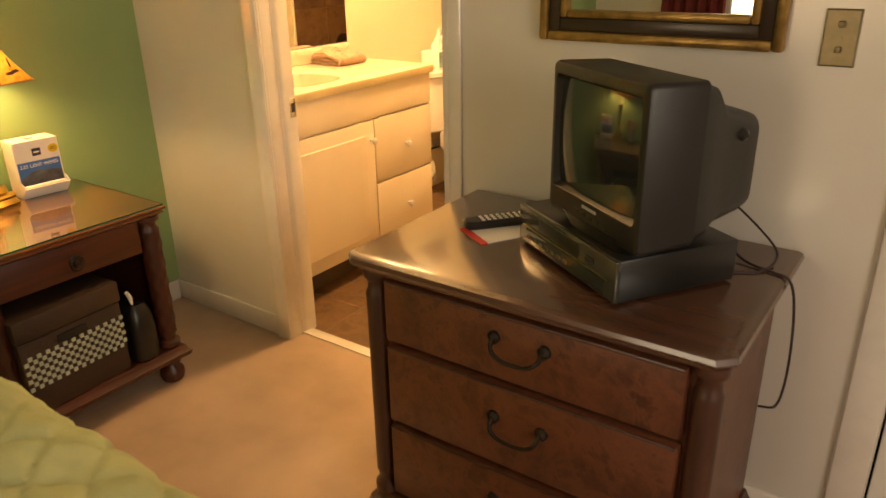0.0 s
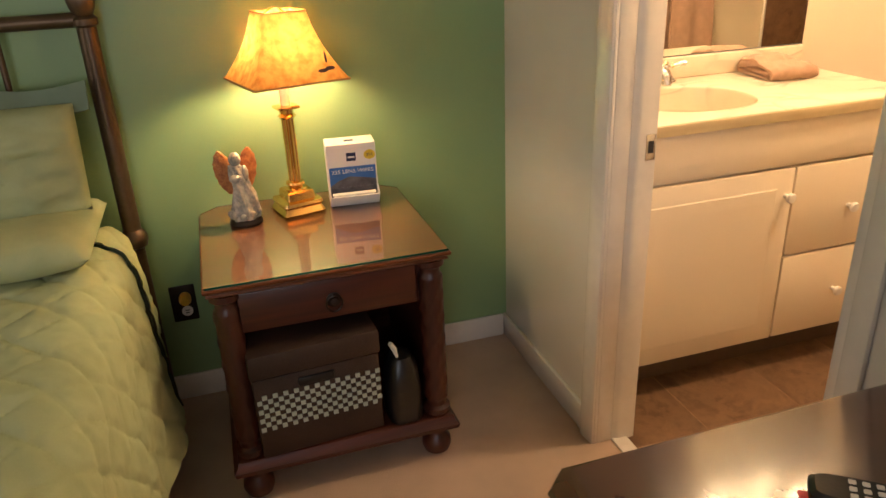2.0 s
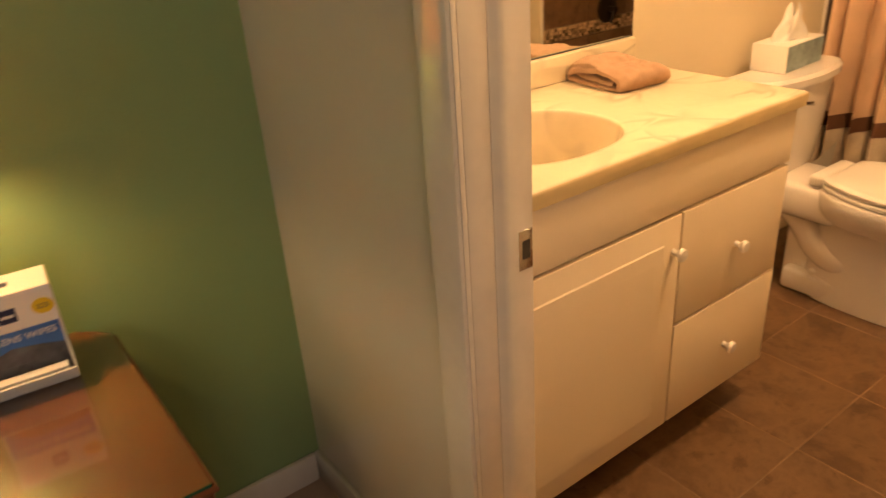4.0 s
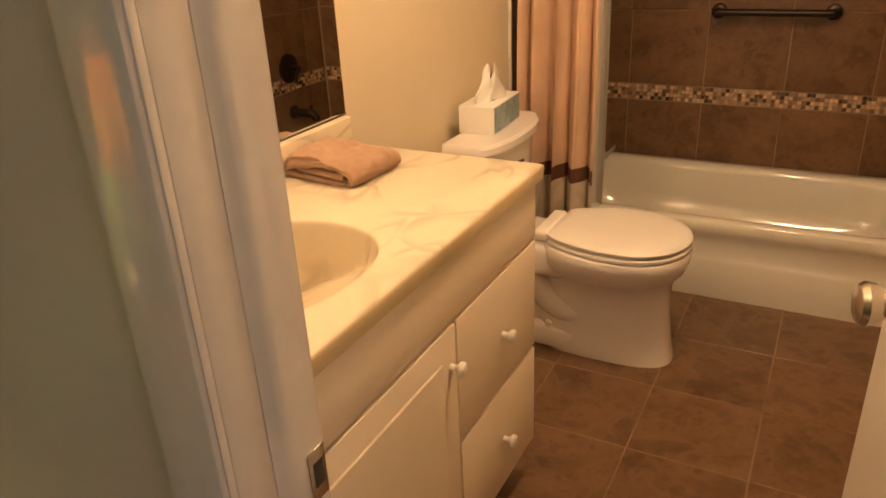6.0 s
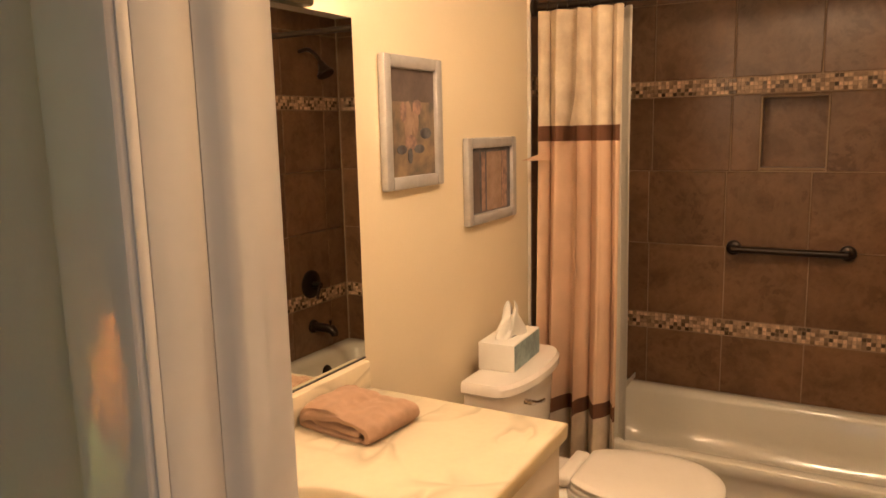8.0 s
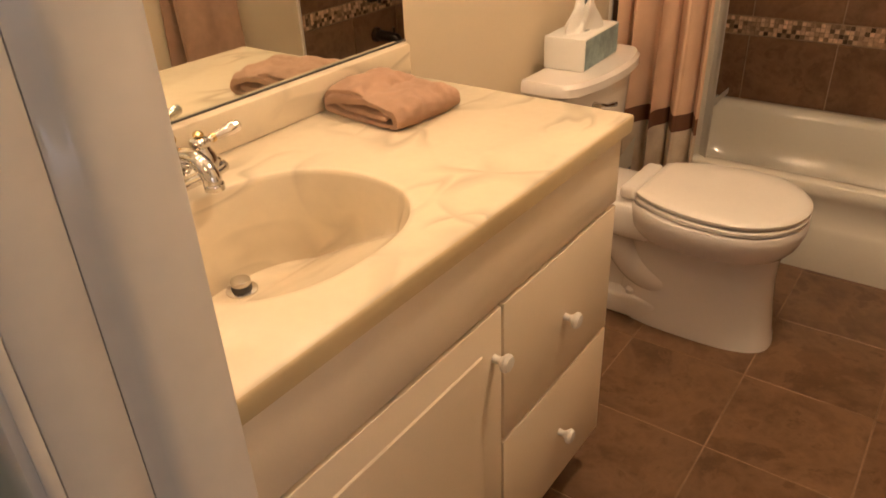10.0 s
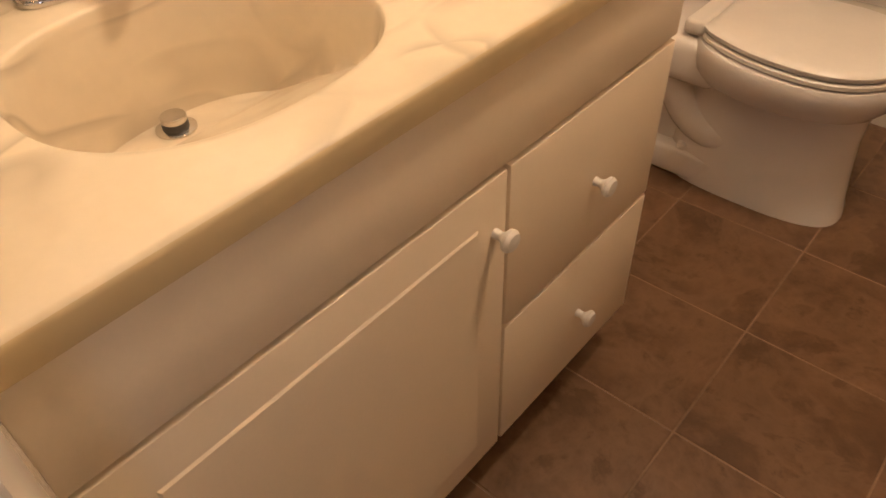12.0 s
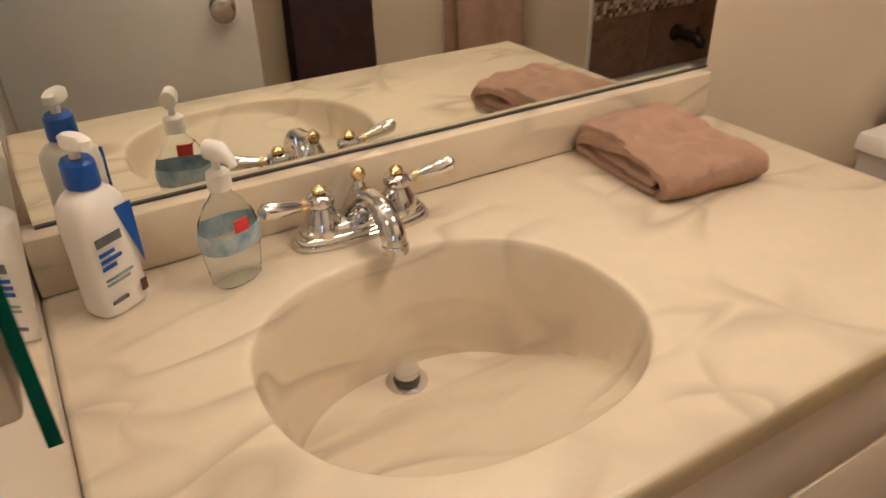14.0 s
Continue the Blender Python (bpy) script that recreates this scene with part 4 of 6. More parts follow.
def shower_curtain():
    c = thing("shower_curtain", (0, 0, 0), 0, "peach shower curtain with brown bands and a cream header", "shower curtain")
    for nm, z0, z1, m, off, lab in (("header", 1.446, 1.826, M_CURT_CREAM, 0, "gathered cream header with faint print"), ("upper_band", 1.394, 1.446, M_CURT_BAND, -0.002, "brown ribbon band"),
                                    ("body", 0.484, 1.394, M_CURT, 0, "plain peach cloth"), ("lower_band", 0.430, 0.484, M_CURT_BAND, -0.002, "brown ribbon band"), ("hem", 0.20, 0.430, M_CURT_CREAM, 0, "cream hem")):
        part(nm, sheet(curtain_sheet(4.615, -2.212, -1.912, z0, z1, 4.3, 0.046, 0.9, off=off), 110, max(4, int((z1 - z0) * 30)), 0.0015 if z1 - z0 > 0.1 else 0.0), m, c, lab, smooth=80)
    l = solid("curtain_liner", sheet(curtain_sheet(4.745, -2.13, -1.926, 0.22, 1.84, 5, 0.012, 2.0), 90, 40, 0.001), M_LINER, "translucent white shower curtain liner inside the tub", "curtain liner")
    r = thing("shower_rod", (0, 4.660, 1.850), 0, "dark bronze shower curtain rod", "curtain rod")
    part("rod", tube([(WX + 0.012, 0, 0), (-1.5, 0, 0), (EX - 0.012, 0, 0)], 0.0125, 16), M_BRONZE, r)
    for x, s in ((WX + 0.012, 1), (EX - 0.012, -1)):
        part("flange", tube([(x, 0, 0), (x + s * 0.012, 0, 0), (x + s * 0.02, 0, 0)], 0.03, 20, radii=[0.032, 0.03, 0.016]), M_BRONZE, r)
    for i in range(8):
        ring = [(-2.19 + i * 0.037, 0.021 * math.cos(a), -0.006 + 0.021 * math.sin(a)) for a in [k * math.pi / 8 for k in range(17)]]
        part("ring", tube(ring, 0.0022, 6), M_BRONZE, r)


def bathtub():
    t = thing("bathtub", (0, 0, 0), 0, "white enamelled alcove bathtub", "bathtub")
    x0, x1, y0, y1, Z = WX + 0.012, EX - 0.012, 4.704, BACKY - 0.012, 0.302
    cx, cy = (x0 + x1) / 2, (y0 + y1) / 2
    hx, hy = (x1 - x0) / 2, (y1 - y0) / 2
    n = 64
    def rr(z, dx, dy, e):
        return oval(cx, cy, z, hx - dx, hy - dy, n, e)
    loops = [rr(Z - 0.02, 0.002, 0.002, 40), rr(Z - 0.006, 0.0, 0.0, 40), rr(Z, 0.006, 0.006, 40), rr(Z, 0.055, 0.045, 12), rr(Z - 0.006, 0.072, 0.060, 9), rr(Z - 0.03, 0.080, 0.068, 8),
             rr(0.16, 0.11, 0.085, 7), rr(0.08, 0.15, 0.11, 6), rr(0.055, 0.22, 0.16, 5), rr(0.05, 0.5, 0.26, 4)]
    part("basin", loft(loops, caps=(False, True)), M_TUB, t, smooth=60)
    ap = bmesh.new()
    prof = [(y0 + 0.0, Z - 0.012), (y0 - 0.004, Z - 0.03), (y0 + 0.004, Z - 0.05), (y0 + 0.014, Z - 0.07), (y0 + 0.016, 0.17), (y0 + 0.010, 0.155), (y0 + 0.004, 0.14), (y0 + 0.004, 0.0), (y0 + 0.05, 0.0), (y0 + 0.05, Z - 0.012)]
    loft([[(x, y, z) for y, z in prof] for x in (x0, x1)], bm=ap)
    part("apron", ap, M_TUB, t)
    part("overflow_plate", lathe([(0.036, 0.0), (0.036, 0.004), (0.03, 0.008), (0, 0.009)], 24, m=Matrix.Translation((x1 - 0.10, 5.08, 0.215)) @ Euler((0, radians(-80), 0)).to_matrix().to_4x4()), M_BRONZE, t)


def bath_fittings():
    b = thing("grab_bar", (0, BACKY - 0.006, 0.931), 0, "dark bronze grab bar on the tiled wall", "grab bar")
    part("bar", tube(spline([(-1.665, 0.0, 0), (-1.66, -0.035, 0), (-1.63, -0.048, 0), (-1.284, -0.048, 0), (-1.254, -0.035, 0), (-1.249, 0.0, 0)], 6), 0.014, 14), M_BRONZE, b)
    for x in (-1.665, -1.249):
        part("flange", tube([(x, 0.0, 0), (x, -0.012, 0), (x, -0.018, 0)], 0.034, 24, radii=[0.031, 0.029, 0.020]), M_BRONZE, b)
    v = thing("shower_valve", (EX - 0.01, 5.11, 0.665), 0, "dark bronze shower valve with a lever", "shower valve")
    part("plate", lathe([(0.075, 0.0), (0.073, 0.006), (0.05, 0.014), (0.02, 0.018)], 32, m=Euler((0, radians(-90), 0)).to_matrix().to_4x4()), M_BRONZE, v)
    part("stem", tube([(-0.015, 0, 0), (-0.065, 0, 0)], 0.016, 16), M_BRONZE, v)
    part("lever", tube([(-0.058, 0, 0), (-0.064, -0.02, -0.03), (-0.066, -0.035, -0.065)], 0.008, 10), M_BRONZE, v)
    s = thing("tub_spout", (EX - 0.01, 5.11, 0.440), 0, "dark bronze tub spout", "tub spout")
    part("flange", tube([(0, 0, 0), (-0.012, 0, 0), (-0.02, 0, 0)], 0.03, 20, radii=[0.036, 0.034, 0.026]), M_BRONZE, s)
    part("spout", tube([(-0.015, 0, 0), (-0.08, 0, 0.0), (-0.125, 0, -0.004), (-0.14, 0, -0.02), (-0.14, 0, -0.034)], 0.024, 18, radii=[0.024, 0.024, 0.024, 0.022, 0.018]), M_BRONZE, s)
    part("diverter", tube([(-0.115, 0, 0.02), (-0.115, 0, 0.045)], 0.006, 10, radii=[0.005, 0.008]), M_BRONZE, s)
    h = thing("overhead_shower", (EX - 0.01, 5.11, 1.80), 0, "dark bronze shower head on a short arm", "shower head")
    part("arm", tube(spline([(0, 0, 0.04), (-0.06, 0, 0.045), (-0.11, 0, 0.01), (-0.13, 0, -0.02)], 6), 0.010, 12), M_BRONZE, h)
    part("head", tube([(-0.13, 0, -0.02), (-0.145, 0, -0.045), (-0.16, 0, -0.075), (-0.164, 0, -0.082)], 0.04, 22, radii=[0.014, 0.022, 0.045, 0.042]), M_BRONZE, h)


def hanging_towel(y0, y1, zb, zt, mat, label, thick, xc, seed):
    t = thing("bath_towel", (xc, (y0 + y1) / 2, zb), 0, label, "towel")
    half, hgt = (y1 - y0) / 2, zt - zb
    def layer(sx, z0, w, ph):
        def f(u, v):
            y = (u - 0.5) * 2 * half * w
            z = z0 + (hgt - z0) * v
            x = sx * (0.018 + (thick - 0.018) * (1 - v) ** 0.6) + 0.008 * math.sin(u * 11 + ph) * (1 - v * 0.6) + 0.004 * noise.noise((u * 6, v * 8, seed))
            if v > 0.97:
                x *= 0.55
            return Vector((x, y, z))
        return sheet(f, 40, 46, 0.012)
    part("front_fold", layer(-1, 0.0, 1.0, seed), mat, t)
    part("back_fold", layer(1, 0.05, 0.98, seed + 2), mat, t)
    return t


def towel_bar():
    b = thing("towel_bar", (EX, 0, 1.12), 0, "bronze towel bar on the cream wall", "towel bar")
    part("bar", tube([(-0.10, 3.38, 0), (-0.10, 4.40, 0)], 0.009, 12), M_BRONZE, b)
    for y in (3.38, 4.40):
        part("post", tube([(0, y, 0), (-0.008, y, 0), (-0.012, y, 0), (-0.11, y, 0)], 0.01, 14, radii=[0.028, 0.026, 0.012, 0.011]), M_BRONZE, b)
    hanging_towel(3.385, 3.640, 0.36, 1.135, M_TOWEL_BROWN, "dark chocolate brown bath towel hanging on the bar", 0.05, EX - 0.10, 1)
    hanging_towel(3.945, 4.195, 0.34, 1.135, M_TOWEL, "peach bath towel hanging on the bar", 0.07, EX - 0.10, 7)


def mirrors():
    m = thing("vanity_mirror", (WX, 0, 0), 0, "large frameless mirror over the sink", "mirror")
    part("backing", box(0.0005, 0.0165, 2.642, 3.578, 0.9085, 1.690), M_WHITE, m)
    part("mirror_glass", box(0.0167, 0.0215, 2.640, 3.581, 0.9085, 1.692, 0.0008, 1), M_MIRROR, m)
    part("bottom_channel", box(0.0216, 0.0240, 2.641, 3.580, 0.9078, 0.9108), M_RUBBER, m, "dark metal channel under the glass")
    c = thing("medicine_cabinet", (-2.041, 2.6125, 1.088), 0, "shallow medicine cabinet with a green-edged mirror door", "cabinet")
    part("body", box(0.0, 0.344, 0.0130, 0.030, 0.006, 0.52, 0.003), M_VANITY, c)
    part("door", box(-0.004, 0.351, 0.0335, 0.0375, 0.0, 0.526, 0.0006, 1), M_MIRROR, c)
    part("glass_edge", box(0.3512, 0.3520, 0.0333, 0.0377, 0.0, 0.526), M_GREENEDGE, c, "dark green glass edge")


def vanity_light():
    l = thing("vanity_light", (WX, 2.97, 1.740), 0, "brass vanity light bar with lit frosted globes", "wall light")
    part("back_plate", box(0.0, 0.035, -0.34, 0.47, -0.045, 0.045, 0.008), M_OLD_BRASS, l)
    for y in (-0.25, -0.03, 0.19, 0.41):
        part("arm", tube([(0.03, y, 0.0), (0.085, y, 0.0)], 0.02, 16, radii=[0.026, 0.016]), M_BRASS, l)
        part("cup", tube([(0.075, y, 0.0), (0.085, y, 0.0), (0.10, y, 0.0)], 0.03, 20, radii=[0.012, 0.03, 0.034]), M_BRASS, l)
        part("globe", lathe([(0.010, -0.050)] + [(0.052 * math.cos(radians(a)), 0.052 * math.sin(radians(a))) for a in range(-70, 91, 16)], 28, m=Matrix.Translation((0.135, y, 0.020))), M_GLOBE, l, "lit frosted glass globe")


def ceiling_lamp():
    c = thing("ceiling_light", (-1.38, 3.66, 2.2995), 0, "lit frosted dome light on the bathroom ceiling", "ceiling light")
    part("rim", lathe([(0.135, 0.0), (0.15, -0.004), (0.15, -0.018), (0.132, -0.022)], 36), M_OLD_BRASS, c)
    part("dome", lathe([(0.132, -0.020)] + [(0.132 * math.cos(radians(a)), -0.020 - 0.07 * math.sin(radians(a))) for a in range(10, 91, 10)], 36), M_DOME, c, "lit frosted glass dome")


def tile_run(parent, name, mat, axis, at, thick, u0, rows, width, ua, ub, hole=None):
    """Tiles on a wall: rows of (z0, z1, offset); axis 'y' for a wall facing -y at y=at, '+x' or '-x' for side walls at x=at."""
    cache = {}
    g = 0.0022
    for z0, z1, off in rows:
        k0 = math.floor((ua - u0 - off) / width)
        u = u0 + off + k0 * width
        while u < ub - 0.004:
            a, b = max(u, ua) + g, min(u + width, ub) - g
            u += width
            if b - a < 0.006:
                continue
            pieces = [(a, b, z0 + g, z1 - g)]
            if hole and not (b < hole[0] or a > hole[1] or z1 <= hole[2] or z0 >= hole[3]):
                pieces = []
                if a < hole[0] - 0.006:
                    pieces.append((a, hole[0], z0 + g, z1 - g))
                if b > hole[1] + 0.006:
                    pieces.append((hole[1], b, z0 + g, z1 - g))
                ca, cb = max(a, hole[0]), min(b, hole[1])
                if z0 + g < hole[2] - 0.006:
                    pieces.append((ca, cb, z0 + g, hole[2]))
                if z1 - g > hole[3] + 0.006:
                    pieces.append((ca, cb, hole[3], z1 - g))
            for p0, p1, q0, q1 in pieces:
                key = (round(p1 - p0, 4), round(q1 - q0, 4))
                w, h = key
                if key not in cache:
                    bm = box(0, w, -thick, 0, 0, h, 0.0025, 1) if axis == "y" else box(0, thick, 0, w, 0, h, 0.0025, 1) if axis == "+x" else box(-thick, 0, 0, w, 0, h, 0.0025, 1)
                    ob = part("tile", bm, mat, parent)
                    cache[key] = ob.data
                else:
                    ob = new("tile", cache[key])
                    ob.parent = parent
                ob.location = (p0, at, q0) if axis == "y" else (at, p0, q0)


def mosaic_band(axis, at, ua, ub, z0, z1):
    bm = bmesh.new()
    n = 4
    s = (z1 - z0) / n
    k = int((ub - ua) / s)
    verts, faces = [], []
    d = 0.0035
    for i in range(k):
        for j in range(n):
            a, b, c, e = ua + i * s + 0.001, ua + (i + 1) * s - 0.001, z0 + j * s + 0.001, z0 + (j + 1) * s - 0.001
            o = len(verts)
            for dep, ins in ((0.0, 0.0), (d, 0.0), (d + 0.001, 0.0015)):
                for u, z in ((a + ins, c + ins), (b - ins, c + ins), (b - ins, e - ins), (a + ins, e - ins)):
                    verts.append((u, at - dep, z) if axis == "y" else (at + dep, u, z) if axis == "+x" else (at - dep, u, z))
            for q in range(2):
                for r in range(4):
                    faces.append((o + q * 4 + r, o + q * 4 + (r + 1) % 4, o + q * 4 + 4 + (r + 1) % 4, o + q * 4 + 4 + r))
            faces.append((o + 8, o + 9, o + 10, o + 11))
    bm.free()
    me = bpy.data.meshes.new("mosaic_band")
    me.from_pydata(verts, [], faces)
    me.materials.append(M_MOSAIC)
    ob = new("mosaic_band", me)
    return tagged(ob, "strip of small mixed brown and cream mosaic tiles", "mosaic tiles", kind="stuff")


vanity()
sink_top()
faucet()
soap_bottle()
lotion_bottle()
folded_towel()
mirrors()
vanity_light()
ceiling_lamp()
toilet()
paper_roll()
tissue_box()
wall_picture((WX, 3.704, 1.293), 0.284, 0.334, "silver framed flower print on the cream wall", M_FLORAL, True)
wall_picture((WX, 4.135, 1.151), 0.352, 0.264, "silver framed print of columns on the cream wall", M_GREYPRINT, False)
bathtub()
shower_curtain()
bath_fittings()
towel_bar()


# ---- bedroom ----
def bun_foot(x, y, parent):
    part("foot", lathe([(0.022, 0.0), (0.034, 0.008), (0.040, 0.026), (0.038, 0.044), (0.026, 0.058), (0.024, 0.066), (0.034, 0.072), (0.034, 0.08)], 24, x, y), M_CHERRY_V, parent)


def turned_post(x, y, z0, z1, r, parent, mat, carved=True):
    n, loops, k = 20, [], 60
    for i in range(k + 1):
        v = i / k
        z = z0 + (z1 - z0) * v
        rr = r
        if v < 0.05 or v > 0.95:
            rr = r * 1.18
        elif v < 0.09 or v > 0.91:
            rr = r * 0.82
        lp = []
        for j in range(n):
            a = 2 * math.pi * j / n
            w = 0.0036 * (abs(math.sin(a * 3 + v * 22)) + abs(math.sin(a * 3 - v * 22)) - 1.2) if carved and 0.09 < v < 0.91 else 0
            lp.append((x + (rr + w) * math.cos(a), y + (rr + w) * math.sin(a), z))
        loops.append(lp)
    return part("post", loft(loops), mat, parent, smooth=50)


def nightstand():
    x0, x1, y0, y1 = WX + 0.008, -1.700, 1.553, 2.132
    t = thing("nightstand", (0, 0, 0), 0, "cherry wood nightstand with one drawer and a glass-topped surface", "nightstand")
    def top_loop(z, d, c=0.05):
        a, b, e, f = x0, x1 - d, y0 + d, y1 - d
        return [(a + c, e, z), (b, e, z), (b, f, z), (a + c, f, z), (a, f - c, z), (a, e + c, z)]
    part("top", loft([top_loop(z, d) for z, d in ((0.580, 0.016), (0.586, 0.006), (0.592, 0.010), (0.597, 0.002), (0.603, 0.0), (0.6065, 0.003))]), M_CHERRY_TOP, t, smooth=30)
    g = part("glass_top", loft([top_loop(z, d) for z, d in ((0.607, 0.006), (0.6095, 0.005), (0.612, 0.006))]), M_GLASS, t, "clear protective glass sheet with a green edge")
    g.visible_shadow = False
    part("glass_rim", box(x1 - 0.0062, x1 - 0.0048, y0 + 0.008, y1 - 0.008, 0.6072, 0.6118), M_GREENEDGE, t)
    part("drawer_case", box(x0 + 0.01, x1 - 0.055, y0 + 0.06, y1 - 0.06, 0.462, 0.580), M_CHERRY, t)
    d = part("drawer", box(x1 - 0.055, x1 - 0.028, y0 + 0.072, y1 - 0.085, 0.472, 0.574, 0.004), M_CHERRY, t)
    mk = Matrix.Translation((x1 - 0.028, (y0 + y1) / 2, 0.520)) @ Euler((0, radians(90), 0)).to_matrix().to_4x4()
    part("ring_pull", lathe([(0.018, 0), (0.018, 0.003), (0.012, 0.006), (0.008, 0.012), (0.010, 0.016), (0, 0.018)], 22, m=mk), M_BRONZE, d, "dark aged ring pull")
    ring = [(x1 - 0.018, (y0 + y1) / 2 + 0.019 * math.cos(a), 0.513 + 0.021 * math.sin(a)) for a in [k * math.pi / 12 for k in range(25)]]
    part("ring", tube(ring, 0.0025, 8), M_BRONZE, d)
    for y in (y0 + 0.045, y1 - 0.045):
        turned_post(x1 - 0.042, y, 0.135, 0.580, 0.030, t, M_CHERRY_V)
    part("side_panel", box(x0 + 0.012, x1 - 0.07, y0 + 0.030, y0 + 0.050, 0.13, 0.58), M_CHERRY, t)
    part("side_panel", box(x0 + 0.012, x1 - 0.07, y1 - 0.050, y1 - 0.030, 0.13, 0.58), M_CHERRY, t)
    part("back_panel", box(x0 + 0.002, x0 + 0.012, y0 + 0.03, y1 - 0.03, 0.13, 0.58), M_CHERRY, t)
    part("shelf", loft([[(x0, y0 + q, z), (x1 + 0.006 - q, y0 + q - 0.004, z), (x1 + 0.006 - q, y1 - q + 0.004, z), (x0, y1 - q, z)] for z, q in ((0.080, 0.018), (0.090, 0.004), (0.104, 0.0), (0.114, 0.010), (0.126, 0.014), (0.130, 0.022))]), M_CHERRY, t)
    for x in (x0 + 0.05, x1 - 0.045):
        for y in (y0 + 0.05, y1 - 0.05):
            bun_foot(x, y, t)


def storage_box():
    b = thing("storage_box", (-1.834, 1.779, 0.1305), 4, "dark brown lidded storage box with a checked woven front", "storage box")
    part("body", box(-0.13, 0.125, -0.162, 0.150, 0.0, 0.225, 0.006), M_WICKER, b)
    part("lid", box(-0.134, 0.130, -0.167, 0.155, 0.226, 0.292, 0.008), M_WICKER, b)
    part("handle_slot", box(0.126, 0.131, -0.055, 0.035, 0.186, 0.210, 0.004), M_BLACK, b)
    bm = bmesh.new()
    s = 0.0128
    for i in range(24):
        for j in range(8):
            if (i + j) % 2 == 0:
                y, z = -0.158 + i * s, 0.080 + j * s
                box(0.1252, 0.1285, y + 0.0006, y + s - 0.0006, z + 0.0006, z + s - 0.0006, bm=bm)
    part("checked_weave", bm, M_CHECK, b, "pale and dark checked weave band", kind="stuff")


def black_bag():
    b = thing("black_pouch", (-1.760, 2.000, 0.1305), 0, "small black soft pouch with a white zip tag", "pouch")
    part("pouch", loft([oval(0, 0, z, a, w, 26, 3.2) for z, a, w in ((0.0, 0.05, 0.042), (0.01, 0.056, 0.047), (0.10, 0.055, 0.046), (0.16, 0.048, 0.040), (0.185, 0.032, 0.026), (0.192, 0.012, 0.012))]), M_BLACK, b)
    part("tag", tube([(0.018, -0.012, 0.188), (0.026, -0.020, 0.218), (0.030, -0.030, 0.238)], 0.006, 8, radii=[0.004, 0.007, 0.006]), M_WHITEPL, b, "white zip tag")


def table_lamp():
    l = thing("table_lamp", (-2.128, 1.824, 0.6125), 14, "brass column table lamp with a lit parchment shade", "lamp")
    sq = lambda z, h, e=14: oval(0, 0, z, h, h, 32, e)
    part("base", loft([sq(0.0, 0.058), sq(0.006, 0.060), sq(0.022, 0.052), sq(0.030, 0.056), sq(0.038, 0.054), sq(0.042, 0.040), sq(0.062, 0.038), sq(0.066, 0.034)]), M_BRASS, l)
    n, loops = 48, []
    for z in (0.085, 0.275):
        loops.append([((0.0165 - 0.0022 * (j % 4 == 0)) * math.cos(2 * math.pi * j / n), (0.0165 - 0.0022 * (j % 4 == 0)) * math.sin(2 * math.pi * j / n), z) for j in range(n)])
    part("fluted_column", loft(loops), M_BRASS, l)
    part("column_foot", lathe([(0.030, 0.064), (0.030, 0.068), (0.018, 0.076), (0.026, 0.082), (0.024, 0.088), (0.016, 0.092)], 28), M_BRASS, l)
    part("capital", loft([oval(0, 0, z, r, r, 32, e) for z, r, e in ((0.270, 0.018, 2), (0.278, 0.024, 2), (0.286, 0.018, 2), (0.296, 0.019, 2), (0.300, 0.030, 10), (0.306, 0.030, 10), (0.308, 0.020, 10))]), M_BRASS, l)
    part("candle_sleeve", tube([(0, 0, 0.306), (0, 0, 0.419)], 0.0125, 18), M_WHITEPL, l, "white candle sleeve")
    part("bulb", lathe([(0.010, 0.418), (0.014, 0.431), (0.027, 0.456), (0.030, 0.474), (0.025, 0.494), (0.012, 0.506), (0, 0.508)], 24), M_BULB, l, "lit bulb")
    part("harp", tube(spline([(0, -0.012, 0.385), (0, -0.05, 0.43), (0, -0.045, 0.52), (0, 0, 0.566), (0, 0.045, 0.52), (0, 0.05, 0.43), (0, 0.012, 0.385)], 5), 0.0018, 6), M_BRASS, l)
    def ring(z, h, c):
        o = 0.028
        return [(o + h - c, -h, z), (o + h, -h + c, z), (o + h, h - c, z), (o + h - c, h, z), (o - h + c, h, z), (o - h, h - c, z), (o - h, -h + c, z), (o - h + c, -h, z)]
    def at(z):
        u = (z - 0.385) / 0.173
        return 0.124 - 0.070 * u - 0.010 * math.sin(u * math.pi)
    zs = [0.385 + 0.173 * k / 10 for k in range(11)]
    l.scale = (1, 1, 0.955)
    sh = part("shade", loft([ring(z, at(z), 0.004) for z in zs], caps=(False, False)), M_SHADE, l, "mottled parchment shade with pressed leaves")
    part("shade_rim", loft([ring(z, h, 0.004) for z, h in ((0.383, 0.1245), (0.383, 0.126), (0.388, 0.1255), (0.388, 0.1238))], caps=(False, False)), M_SHADE_TRIM, sh)
    part("shade_rim", loft([ring(z, h, 0.003) for z, h in ((0.556, 0.0545), (0.556, 0.0558), (0.560, 0.0552), (0.560, 0.0538))], caps=(False, False)), M_SHADE_TRIM, sh)
    for y, z, a, b in ((0.060, 0.412, 0.014, 0.005), (0.080, 0.416, 0.013, 0.005), (0.075, 0.440, 0.003, 0.018)):
        x = at(z) + 0.0292
        part("pressed_leaf", loft([[(x + d - (zz - z) * 0.35, yy, zz) for yy, zz, _ in oval(y, z, 0, a, b, 12)] for d in (0.0, 0.0006)]), M_DRESS_V, sh)


